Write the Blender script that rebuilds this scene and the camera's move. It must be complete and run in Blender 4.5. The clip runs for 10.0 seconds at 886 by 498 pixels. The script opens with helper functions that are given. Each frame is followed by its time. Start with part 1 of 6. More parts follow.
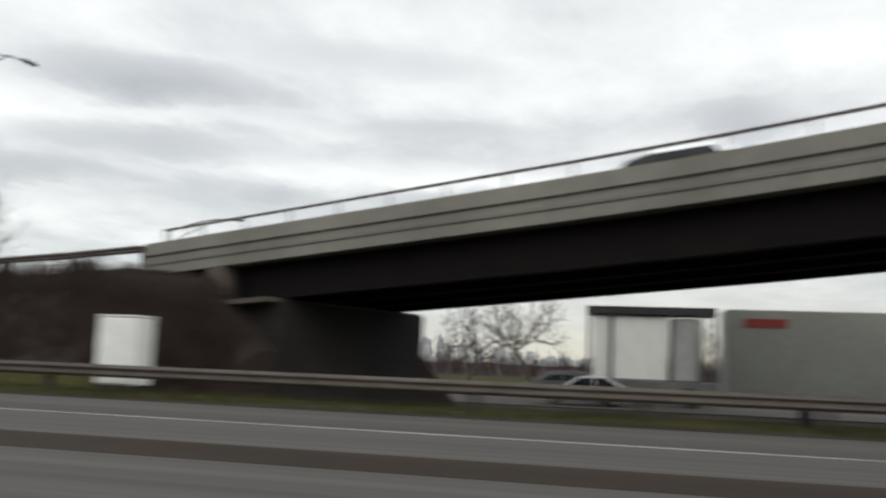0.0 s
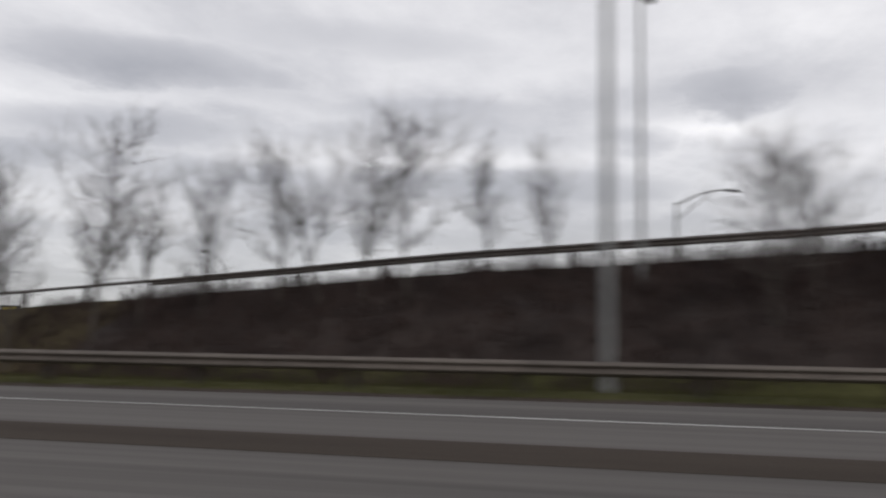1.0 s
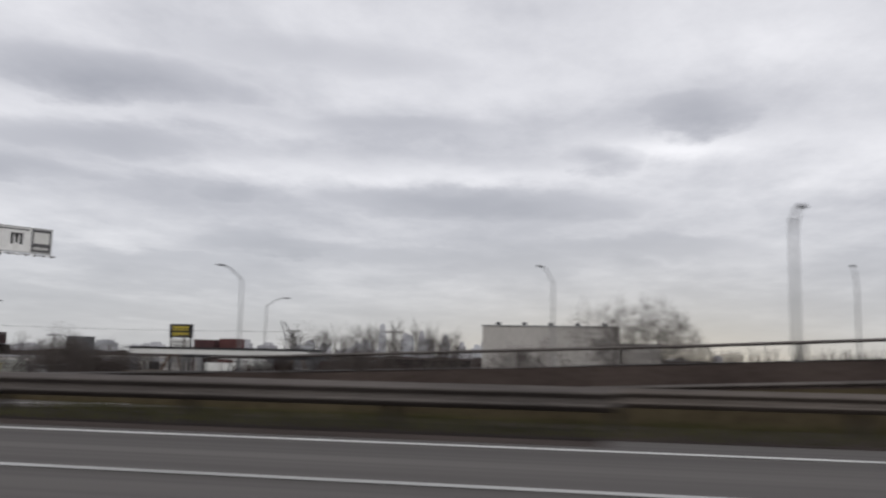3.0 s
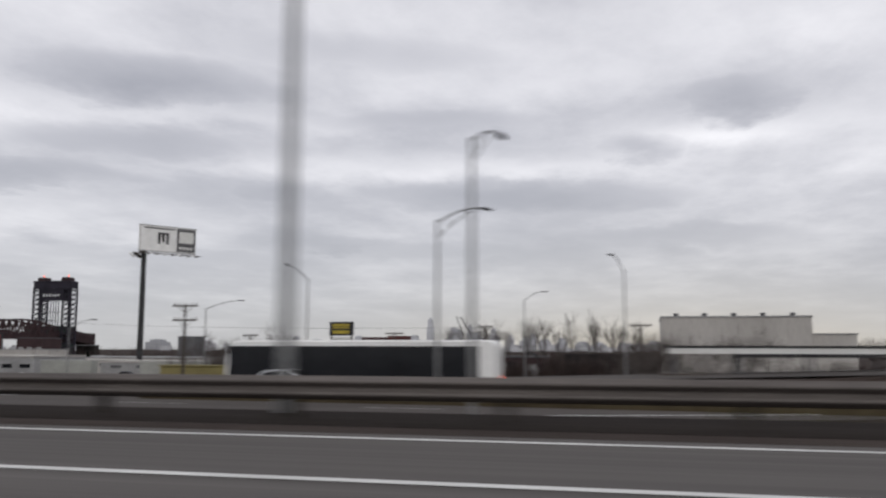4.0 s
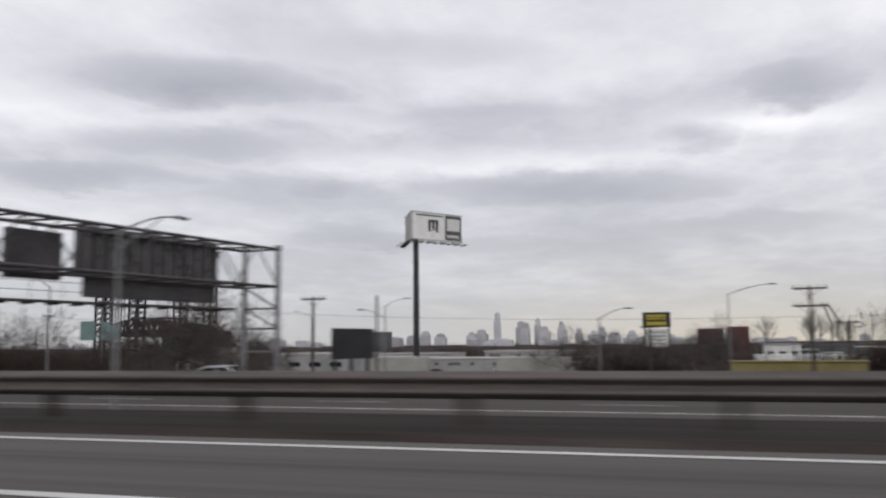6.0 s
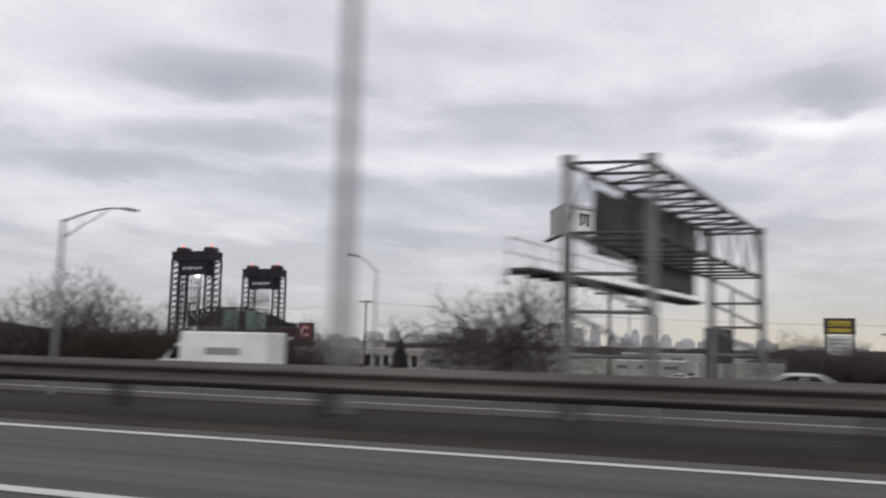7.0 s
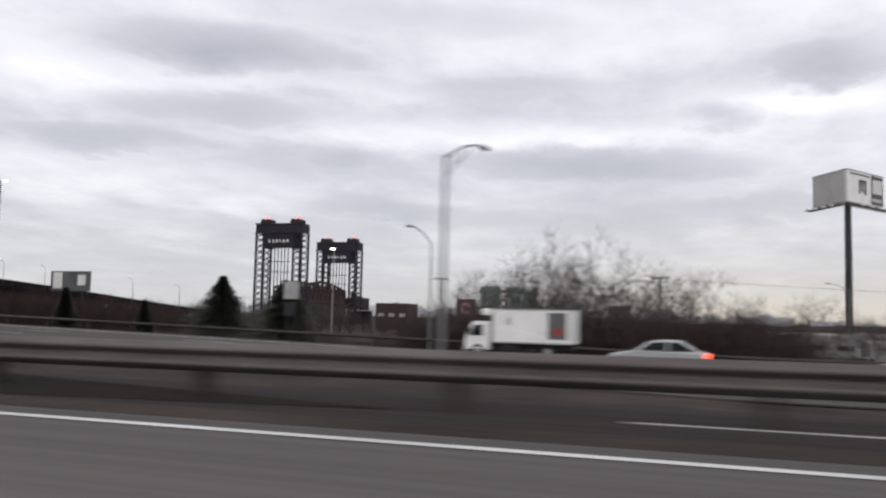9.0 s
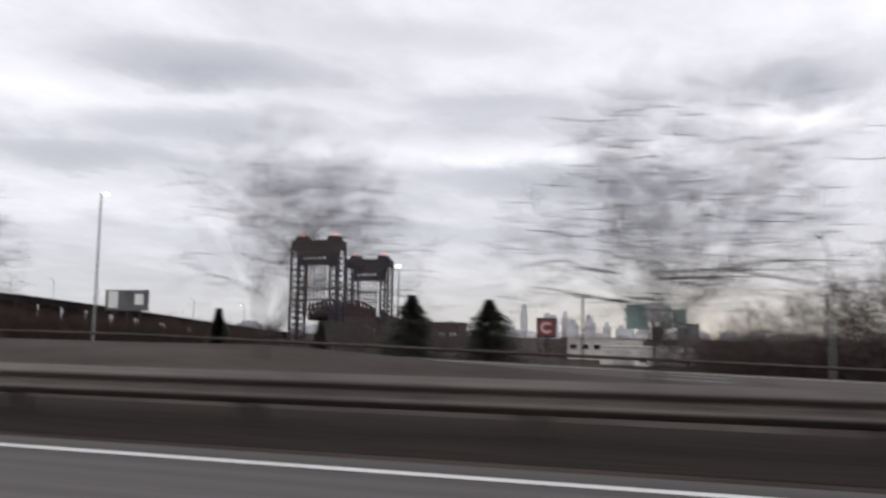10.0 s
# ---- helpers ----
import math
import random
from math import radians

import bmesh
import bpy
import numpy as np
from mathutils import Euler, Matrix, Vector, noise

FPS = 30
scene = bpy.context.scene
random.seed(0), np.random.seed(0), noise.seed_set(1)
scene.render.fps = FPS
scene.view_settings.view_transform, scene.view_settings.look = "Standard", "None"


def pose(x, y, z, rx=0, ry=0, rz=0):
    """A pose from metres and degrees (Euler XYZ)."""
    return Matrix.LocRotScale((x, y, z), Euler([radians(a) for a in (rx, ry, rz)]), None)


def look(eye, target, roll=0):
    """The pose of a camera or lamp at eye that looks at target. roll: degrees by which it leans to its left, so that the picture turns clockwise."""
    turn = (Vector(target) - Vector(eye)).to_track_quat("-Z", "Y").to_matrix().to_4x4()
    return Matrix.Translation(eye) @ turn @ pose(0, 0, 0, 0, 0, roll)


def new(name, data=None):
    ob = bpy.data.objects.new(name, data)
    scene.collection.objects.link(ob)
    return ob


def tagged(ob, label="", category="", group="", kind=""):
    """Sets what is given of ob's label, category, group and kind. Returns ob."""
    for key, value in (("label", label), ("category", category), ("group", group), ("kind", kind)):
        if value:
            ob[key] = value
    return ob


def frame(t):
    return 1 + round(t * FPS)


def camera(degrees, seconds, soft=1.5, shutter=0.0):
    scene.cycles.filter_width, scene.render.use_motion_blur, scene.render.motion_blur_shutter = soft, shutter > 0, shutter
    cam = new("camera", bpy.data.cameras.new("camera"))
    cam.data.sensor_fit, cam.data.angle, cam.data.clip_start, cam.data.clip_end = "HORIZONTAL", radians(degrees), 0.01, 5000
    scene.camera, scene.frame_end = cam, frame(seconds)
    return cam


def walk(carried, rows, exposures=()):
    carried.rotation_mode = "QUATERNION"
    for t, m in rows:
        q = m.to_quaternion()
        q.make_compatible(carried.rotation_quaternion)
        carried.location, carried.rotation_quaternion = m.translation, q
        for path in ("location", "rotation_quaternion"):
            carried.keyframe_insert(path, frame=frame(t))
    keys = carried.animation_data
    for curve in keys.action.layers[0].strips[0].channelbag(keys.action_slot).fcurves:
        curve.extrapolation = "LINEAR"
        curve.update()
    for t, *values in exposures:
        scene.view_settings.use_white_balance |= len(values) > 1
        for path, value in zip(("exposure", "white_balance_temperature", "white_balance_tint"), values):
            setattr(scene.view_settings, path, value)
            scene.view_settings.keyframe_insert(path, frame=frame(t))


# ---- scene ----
# ---------- camera and its drive ----------
SPEED, EYE_Z = 28.0, 1.2
cam = camera(55.17, 10.0, soft=2.3, shutter=0.5)
# seconds, sideways drift, yaw to the left, pitch up, roll to the right
DRIVE = [
    (0.0, 0.00, 13.54, 7.41, -2.22), (0.5, 0.36, 13.41, 6.81, -0.94), (1.0, 0.46, 13.04, 5.95, -1.03),
    (1.5, 0.52, 15.72, 8.99, 0.02), (2.0, 0.97, 11.57, 6.40, -1.87), (2.5, 1.56, 9.55, 6.83, -1.60),
    (2.7, 1.73, 9.90, 7.15, -1.50), (3.8, 2.24, 13.36, 6.98, -0.28),
    (4.0, 2.34, 13.57, 6.73, -0.14), (4.5, 2.70, 14.20, 6.70, -0.18), (5.0, 3.11, 14.47, 5.42, -0.87),
    (5.5, 3.62, 15.37, 4.95, -0.46), (5.7, 3.80, 16.82, 5.90, 0.72), (6.8, 4.51, 18.55, 6.50, -0.75), (7.0, 4.62, 19.03, 6.21, -1.26), (7.5, 4.80, 20.44, 5.75, -2.08),
    (8.0, 4.93, 18.85, 6.26, -2.02), (8.5, 5.45, 18.77, 5.13, -1.90), (9.0, 5.87, 18.34, 4.49, -1.34),
    (9.5, 6.28, 16.05, 3.92, -2.52), (10.0, 6.43, 17.34, 5.69, -1.11)]


def drive_pose(t, y, yaw, pitch, roll):
    a, p = radians(yaw), radians(pitch)
    eye = Vector((-SPEED * t, y, EYE_Z))
    return look(eye, eye + Vector((-math.sin(a) * math.cos(p), math.cos(a) * math.cos(p), math.sin(p))), -roll)


walk(cam, [(r[0], drive_pose(*r)) for r in DRIVE],
     exposures=[(0.0, 0.28, 6680, 3), (0.6, 0.1, 6650, 7), (1.2, -0.08, 6600, 9), (1.5, -0.12, 6600, 9), (2.0, 0.15, 6600, 9), (2.5, -0.07, 6500, 9), (3.8, -0.1, 6500, 10), (4.5, 0.0, 6500, 10), (7.0, 0.0, 6500, 10), (8.5, 0.1, 6500, 11), (9.2, 0.2, 6500, 11), (10.0, 0.2, 6500, 11)])

# ---------- sky: broken overcast ----------
world = bpy.data.worlds.new("overcast_sky")
scene.world = world
world.use_nodes = True
wt = world.node_tree
wt.nodes.clear()


def wn(kind, **vals):
    n = wt.nodes.new(kind)
    for k, v in vals.items():
        if k == "op":
            n.operation = v
        elif k.startswith("i"):
            n.inputs[int(k[1:])].default_value = v
    return n


def wl(a, b, i=0, o=0):
    wt.links.new(a.outputs[o], b.inputs[i])
    return b


def wm(op, a, b=None, clamp=False):
    n = wt.nodes.new("ShaderNodeMath")
    n.operation, n.use_clamp = op, clamp
    for i, v in enumerate((a, b)):
        if v is None:
            continue
        if isinstance(v, (int, float)):
            n.inputs[i].default_value = v
        else:
            wt.links.new(v, n.inputs[i])
    return n.outputs[0]


SUN_EL, SUN_ROT = radians(32), radians(150)
coord = wn("ShaderNodeTexCoord")
sep = wl(coord, wn("ShaderNodeSeparateXYZ"))
dx, dy, dz = sep.outputs
el = wm("MULTIPLY", wm("ARCSINE", dz), 57.2958)
az = wm("MULTIPLY", wm("ARCTAN2", dx, dy), 57.2958)
# cloud deck coordinates: a flat layer seen in perspective
hz = wm("ADD", wm("MAXIMUM", dz, 0.0), 0.10)
comb = wn("ShaderNodeCombineXYZ")
wt.links.new(wm("DIVIDE", dx, hz), comb.inputs[0])
wt.links.new(wm("MULTIPLY", wm("DIVIDE", dy, hz), 0.8), comb.inputs[1])


def cloud_noise(scale, detail, rough, off):
    n = wt.nodes.new("ShaderNodeTexNoise")
    n.noise_dimensions = "4D"
    n.inputs["Scale"].default_value, n.inputs["Detail"].default_value = scale, detail
    n.inputs["Roughness"].default_value, n.inputs["W"].default_value = rough, off
    wt.links.new(comb.outputs[0], n.inputs["Vector"])
    return n


big, fine, warp = cloud_noise(0.7, 4, 0.52, 2.3), cloud_noise(2.2, 6, 0.58, 7.1), cloud_noise(1.5, 4, 0.6, 4.4)
shred = cloud_noise(5.5, 5, 0.65, 1.7)
waz = wm("ADD", az, wm("MULTIPLY", wm("SUBTRACT", warp.outputs[0], 0.5), 9.0))
wel = wm("ADD", el, wm("MULTIPLY", wm("SUBTRACT", fine.outputs[0], 0.5), 3.6))
# cloud banks: azimuth, elevation, half width, half height (degrees), darkening
BANKS = [(-33.3, 16.8, 9.0, 1.9, 0.27), (-34.5, 12.9, 8.0, 1.2, 0.15), (-39.7, 10.5, 7.5, 0.9, 0.2), (5.6, 15.9, 5.8, 1.4, 0.27),
         (-1.2, 13.1, 3.0, 0.9, 0.2), (-9.0, 10.3, 10.5, 1.25, 0.18), (-22.0, 7.0, 6.5, 0.75, 0.17), (-25.2, 10.2, 3.0, 0.8, 0.16),
         (-12, 6.4, 9, 0.7, 0.10), (-20, 19.8, 9, 1.2, 0.08), (-14, 15.2, 7, 0.8, 0.08), (3, 7.4, 8, 0.8, 0.10), (-33, 6.0, 8, 0.6, 0.08),
         (4.0, 13.8, 4.5, 0.6, -0.3), (-24.6, 11.9, 5.0, 0.7, -0.2), (-9.5, 12.1, 6.5, 0.5, -0.25), (-39, 7.8, 7, 1.0, -0.16),
         (16, 12.3, 4, 1.6, -0.26), (9, 20, 6, 1.6, -0.12), (-30, 14.7, 8, 0.5, -0.16), (-8, 17.4, 8, 1.0, -0.12), (-44, 14, 4, 1.2, -0.15)]
total = None
for a0, e0, wa, we, depth in BANKS:
    u = wm("DIVIDE", wm("SUBTRACT", waz, float(a0)), float(wa))
    v = wm("DIVIDE", wm("SUBTRACT", wel, float(e0)), float(we))
    r2 = wm("ADD", wm("MULTIPLY", u, u), wm("MULTIPLY", v, v))
    if depth > 0:
        edge = wm("ADD", wm("SUBTRACT", 1.2, r2), wm("MULTIPLY", wm("SUBTRACT", fine.outputs[0], 0.5), 4.0))
        edge = wm("ADD", edge, wm("MULTIPLY", wm("SUBTRACT", shred.outputs[0], 0.5), 1.6))
        g = wm("MULTIPLY", wm("MULTIPLY", edge, 0.62, True), float(depth))
    else:
        g = wm("MULTIPLY", wm("EXPONENT", wm("MULTIPLY", r2, -0.45)), depth * 0.62)
    total = g if total is None else wm("ADD", total, g)
total = wm("MULTIPLY", total, 1.2)
height = wm("MULTIPLY", wm("SUBTRACT", el, 6.0), 1.0 / 14.0, True)
lum = wm("SUBTRACT", wm("ADD", 0.615, wm("MULTIPLY", height, 0.14)), total)
lum = wm("ADD", lum, wm("MULTIPLY", wm("SUBTRACT", big.outputs[0], 0.5), 0.55))
lum = wm("ADD", lum, wm("MULTIPLY", wm("SUBTRACT", fine.outputs[0], 0.5), 0.42))
lum = wm("ADD", lum, wm("MULTIPLY", wm("SUBTRACT", shred.outputs[0], 0.5), 0.16))
ramp = wn("ShaderNodeValToRGB")
ramp.color_ramp.elements[0].position, ramp.color_ramp.elements[0].color = 0.25, (0.318, 0.328, 0.38, 1)
ramp.color_ramp.elements[1].position, ramp.color_ramp.elements[1].color = 1.0, (1.10, 1.09, 1.13, 1)
mid = ramp.color_ramp.elements.new(0.62)
mid.color = (0.596, 0.598, 0.65, 1)
wt.links.new(lum, ramp.inputs[0])
# warm thin cloud low over the horizon
warm = wn("ShaderNodeMix")
warm.data_type = "RGBA"
low = wm("EXPONENT", wm("MULTIPLY", wm("MAXIMUM", el, 0.0), -0.24))
side = wm("DIVIDE", wm("SUBTRACT", az, 3.0), 17.0)
glow_az = wm("EXPONENT", wm("MULTIPLY", wm("MULTIPLY", side, side), -1.0))
haze = wn("ShaderNodeMix")
haze.data_type = "RGBA"
wt.links.new(wm("MULTIPLY", low, 0.8), haze.inputs[0])
wt.links.new(ramp.outputs[0], haze.inputs[6])
haze.inputs[7].default_value = (0.562, 0.566, 0.572, 1)
wt.links.new(wm("MULTIPLY", wm("MULTIPLY", wm("POWER", low, 1.7), glow_az), 0.9), warm.inputs[0])
wt.links.new(haze.outputs[2], warm.inputs[6])
warm.inputs[7].default_value = (0.70, 0.63, 0.52, 1)
sky = wn("ShaderNodeTexSky")
sky.sky_type, sky.sun_disc, sky.sun_elevation, sky.sun_rotation = "NISHITA", False, SUN_EL, SUN_ROT
dim = wn("ShaderNodeMix")
dim.data_type, dim.blend_type = "RGBA", "MULTIPLY"
dim.inputs[0].default_value = 1.0
wl(sky, dim, 6)
dim.inputs[7].default_value = (0.1, 0.1, 0.1, 1)
mix = wn("ShaderNodeMix")
mix.data_type = "RGBA"
mix.inputs[0].default_value = 0.94
wl(dim, mix, 6, 2)
wl(warm, mix, 7, 2)
back = wl(mix, wn("ShaderNodeBackground"), 0, 2)
back.inputs[1].default_value = 1.0
wl(back, wn("ShaderNodeOutputWorld"))

sun_data = bpy.data.lights.new("sun", "SUN")
sun_data.energy, sun_data.angle, sun_data.color = 0.95, radians(40), (1.0, 0.96, 0.9)
sun = new("sun", sun_data)
sun.matrix_world = look((60, -300, 150), (60 - math.sin(SUN_ROT) * 10, -300 - math.cos(SUN_ROT) * 10, 150 - 10 * math.tan(SUN_EL)))


# ---------- materials ----------
def material(name, dark, light, scale=1.0, rough=0.8, metal=0.0, bump=0.15, fine_scale=None, stretch=(1, 1, 1), per_object=0.0, spec=0.4):
    """Two-scale mottled surface in object metres: stains (scale) and grain (fine_scale)."""
    m = bpy.data.materials.new(name)
    m.use_nodes = True
    nt = m.node_tree
    b = nt.nodes["Principled BSDF"]
    b.inputs["Roughness"].default_value, b.inputs["Metallic"].default_value = rough, metal
    b.inputs["Specular IOR Level"].default_value = spec
    geo = nt.nodes.new("ShaderNodeNewGeometry")
    mp = nt.nodes.new("ShaderNodeMapping")
    mp.inputs["Scale"].default_value = stretch
    nt.links.new(geo.outputs["Position"], mp.inputs[0])
    n1, n2 = nt.nodes.new("ShaderNodeTexNoise"), nt.nodes.new("ShaderNodeTexNoise")
    n1.inputs["Scale"].default_value, n1.inputs["Detail"].default_value = scale, 4
    n2.inputs["Scale"].default_value, n2.inputs["Detail"].default_value = fine_scale or scale * 9, 3
    for n in (n1, n2):
        nt.links.new(mp.outputs[0], n.inputs["Vector"])
    avg = nt.nodes.new("ShaderNodeMath")
    avg.operation = "MULTIPLY_ADD"
    avg.inputs[1].default_value = 0.4
    nt.links.new(n2.outputs[0], avg.inputs[0])
    sc = nt.nodes.new("ShaderNodeMath")
    sc.operation = "MULTIPLY"
    sc.inputs[1].default_value = 0.6
    nt.links.new(n1.outputs[0], sc.inputs[0])
    nt.links.new(sc.outputs[0], avg.inputs[2])
    cr = nt.nodes.new("ShaderNodeValToRGB")
    cr.color_ramp.elements[0].position, cr.color_ramp.elements[0].color = 0.33, (*dark, 1)
    cr.color_ramp.elements[1].position, cr.color_ramp.elements[1].color = 0.67, (*light, 1)
    nt.links.new(avg.outputs[0], cr.inputs[0])
    col = cr.outputs[0]
    if per_object:
        oi = nt.nodes.new("ShaderNodeObjectInfo")
        hs = nt.nodes.new("ShaderNodeHueSaturation")
        mr = nt.nodes.new("ShaderNodeMapRange")
        mr.inputs["To Min"].default_value, mr.inputs["To Max"].default_value = 1 - per_object, 1 + per_object
        nt.links.new(oi.outputs["Random"], mr.inputs["Value"])
        nt.links.new(mr.outputs[0], hs.inputs["Value"])
        nt.links.new(col, hs.inputs["Color"])
        col = hs.outputs[0]
    nt.links.new(col, b.inputs["Base Color"])
    if bump:
        bp = nt.nodes.new("ShaderNodeBump")
        bp.inputs["Strength"].default_value, bp.inputs["Distance"].default_value = bump, 0.02
        nt.links.new(n2.outputs[0], bp.inputs["Height"])
        nt.links.new(bp.outputs[0], b.inputs["Normal"])
    return m


def glow(name, color, strength):
    m = bpy.data.materials.new(name)
    m.use_nodes = True
    b = m.node_tree.nodes["Principled BSDF"]
    b.inputs["Base Color"].default_value = (*color, 1)
    b.inputs["Emission Color"].default_value = (*color, 1)
    b.inputs["Emission Strength"].default_value = strength
    return m


ASPHALT = material("worn_asphalt", (0.064, 0.0588, 0.0562), (0.12, 0.1105, 0.1055), 0.6, 0.92, stretch=(0.015, 1, 1), fine_scale=4, bump=0.3, spec=0.2)
ASPHALT_DARK = material("fresh_asphalt", (0.033, 0.0265, 0.022), (0.058, 0.047, 0.039), 0.6, 0.95, stretch=(0.15, 1, 1), fine_scale=20, bump=0.3, spec=0.08)
SHOULDER = material("gritty_brown_shoulder", (0.022, 0.0188, 0.0178), (0.052, 0.045, 0.0425), 0.5, 0.97, stretch=(0.04, 1, 1), fine_scale=6, bump=0.4, spec=0.06)
ASPHALT_OUT = material("outer_asphalt", (0.05, 0.0445, 0.0415), (0.088, 0.078, 0.073), 0.3, 0.92, stretch=(0.15, 1, 1), fine_scale=15, spec=0.15)
SOIL = material("dark_shaded_soil", (0.013, 0.0105, 0.0092), (0.034, 0.028, 0.025), 0.4, 0.98, stretch=(0.1, 1, 1), fine_scale=6, bump=0.6, spec=0.04)
PAINT = material("road_paint", (0.42, 0.42, 0.41), (0.72, 0.72, 0.70), 1.2, 0.6, stretch=(0.4, 1, 1), fine_scale=25, bump=0.05)
PAINT_WORN = material("worn_road_paint", (0.2, 0.2, 0.19), (0.5, 0.5, 0.49), 0.7, 0.65, stretch=(0.3, 1, 1), fine_scale=15, bump=0.05)
GRASS = material("winter_grass", (0.03, 0.031, 0.013), (0.078, 0.076, 0.034), 0.4, 0.98, fine_scale=6, bump=0.6, spec=0.05)
MEDIAN_EARTH = material("trodden_median_earth", (0.038, 0.033, 0.029), (0.085, 0.074, 0.066), 0.3, 0.98, fine_scale=4, bump=0.6, spec=0.05)
DIRT = material("bare_verge", (0.026, 0.0205, 0.0182), (0.068, 0.0545, 0.049), 0.3, 0.98, fine_scale=5, bump=0.6, spec=0.05)
GALV = material("galvanised_steel", (0.06, 0.05, 0.044), (0.14, 0.12, 0.106), 0.8, 0.6, 0.3, 0.08, stretch=(0.3, 1, 1), fine_scale=8, per_object=0.12)
GALV_DARK = material("weathered_three_fold_steel", (0.062, 0.054, 0.05), (0.135, 0.119, 0.11), 0.8, 0.65, 0.25, 0.08, stretch=(0.3, 1, 1), fine_scale=8, per_object=0.12)
POST = material("weathered_post", (0.025, 0.021, 0.018), (0.06, 0.05, 0.043), 1.5, 0.8, 0.1, fine_scale=12, per_object=0.2)
POLE = material("grey_lamp_pole", (0.15, 0.152, 0.154), (0.235, 0.237, 0.239), 0.7, 0.5, 0.45, 0.05, fine_scale=7)
CONCRETE = material("bridge_concrete", (0.15, 0.144, 0.124), (0.245, 0.236, 0.205), 0.35, 0.9, stretch=(1, 1, 0.5), fine_scale=5, bump=0.3)
GIRDER = material("darkened_brown_girder", (0.006, 0.0044, 0.005), (0.0135, 0.0098, 0.0105), 0.6, 0.75, 0.1, fine_scale=6, spec=0.12)
PIER = material("stained_shaded_pier_concrete", (0.010, 0.0088, 0.0088), (0.025, 0.022, 0.021), 0.4, 0.9, fine_scale=5)
BARK = material("grey_brown_bark", (0.03, 0.025, 0.022), (0.075, 0.063, 0.055), 2.0, 0.9, fine_scale=14, bump=0.5, per_object=0.2)
TWIG = material("bare_twigs", (0.04, 0.033, 0.03), (0.09, 0.076, 0.069), 0.8, 0.9, fine_scale=6, bump=0.0, per_object=0.15)
BRUSH = material("brown_brush", (0.018, 0.0115, 0.0105), (0.058, 0.037, 0.032), 0.5, 0.95, fine_scale=4, bump=0.0)
NEEDLES = material("dark_conifer_needles", (0.03, 0.037, 0.03), (0.085, 0.094, 0.074), 1.5, 0.9, fine_scale=8, bump=0.0)
BRIDGE_STEEL = material("dark_bridge_steel", (0.014, 0.0125, 0.02), (0.032, 0.028, 0.042), 0.15, 0.65, 0.3, fine_scale=1.2)
RUST = material("red_brown_steel", (0.026, 0.014, 0.016), (0.055, 0.029, 0.031), 0.2, 0.75, 0.1, fine_scale=1.5)
BLACK_STEEL = material("black_painted_steel", (0.016, 0.016, 0.018), (0.035, 0.034, 0.036), 0.8, 0.5, 0.3, fine_scale=7)
GANTRY = material("gantry_aluminium", (0.13, 0.127, 0.132), (0.25, 0.243, 0.248), 0.6, 0.5, 0.5, fine_scale=6)
GANTRY_DARK = material("dark_sign_housing", (0.045, 0.042, 0.044), (0.085, 0.08, 0.082), 0.5, 0.6, 0.2, fine_scale=4)
WHITE = material("white_painted_metal", (0.62, 0.62, 0.61), (0.82, 0.82, 0.81), 0.5, 0.45, fine_scale=5, bump=0.03)
OFFWHITE = material("off_white_cladding", (0.52, 0.52, 0.50), (0.70, 0.70, 0.68), 0.15, 0.7, fine_scale=2.5, stretch=(1, 1, 0.3))
GREY = material("grey_render", (0.2, 0.2, 0.2), (0.36, 0.36, 0.36), 0.2, 0.8, fine_scale=2)
GREY_DARK = material("dark_grey_roofing", (0.06, 0.06, 0.065), (0.13, 0.13, 0.135), 0.2, 0.8, fine_scale=2)
YELLOW = material("dull_yellow_wall", (0.15, 0.125, 0.05), (0.24, 0.205, 0.085), 0.3, 0.8, fine_scale=3)
SIGN_YELLOW = material("yellow_sign_face", (0.36, 0.28, 0.03), (0.48, 0.38, 0.05), 0.6, 0.5, bump=0.0)
RED = material("red_painted_steel", (0.2, 0.028, 0.028), (0.32, 0.055, 0.052), 0.6, 0.6, fine_scale=4)
ORANGE = material("faded_orange_paint", (0.07, 0.045, 0.03), (0.13, 0.075, 0.045), 0.6, 0.5, fine_scale=4)
RUBBER = material("black_rubber", (0.012, 0.012, 0.012), (0.03, 0.029, 0.028), 3, 0.85, fine_scale=15)
DARKGLASS = material("dark_tinted_glass", (0.008, 0.009, 0.011), (0.016, 0.017, 0.02), 0.4, 0.15, bump=0.0, spec=0.35)
SILVER = material("silver_car_paint", (0.38, 0.39, 0.40), (0.5, 0.51, 0.52), 0.6, 0.3, 0.4, 0.0)
BLACKPAINT = material("black_car_paint", (0.012, 0.012, 0.014), (0.025, 0.025, 0.028), 0.6, 0.25, 0.0, 0.0)
BLUEPAINT = material("dark_blue_car_paint", (0.012, 0.014, 0.022), (0.02, 0.024, 0.036), 0.6, 0.25, 0.0, 0.0)
TAN_CONCRETE = material("brown_stained_concrete", (0.055, 0.045, 0.037), (0.115, 0.097, 0.081), 0.5, 0.9, fine_scale=6, bump=0.3)
CLADDING = material("weathered_pale_cladding", (0.33, 0.315, 0.295), (0.47, 0.45, 0.425), 0.12, 0.75, fine_scale=2.0, stretch=(1, 1, 0.25))
TRAILER_GREY = material("grey_trailer_side", (0.24, 0.245, 0.225), (0.34, 0.345, 0.32), 0.4, 0.6, fine_scale=4)
# Far towers: distance haze is painted into these pale base colours.
FAR_BLUE = material("hazed_glass_tower", (0.36, 0.367, 0.39), (0.48, 0.487, 0.51), 0.02, 0.5, fine_scale=0.2, bump=0.0, per_object=0.25)
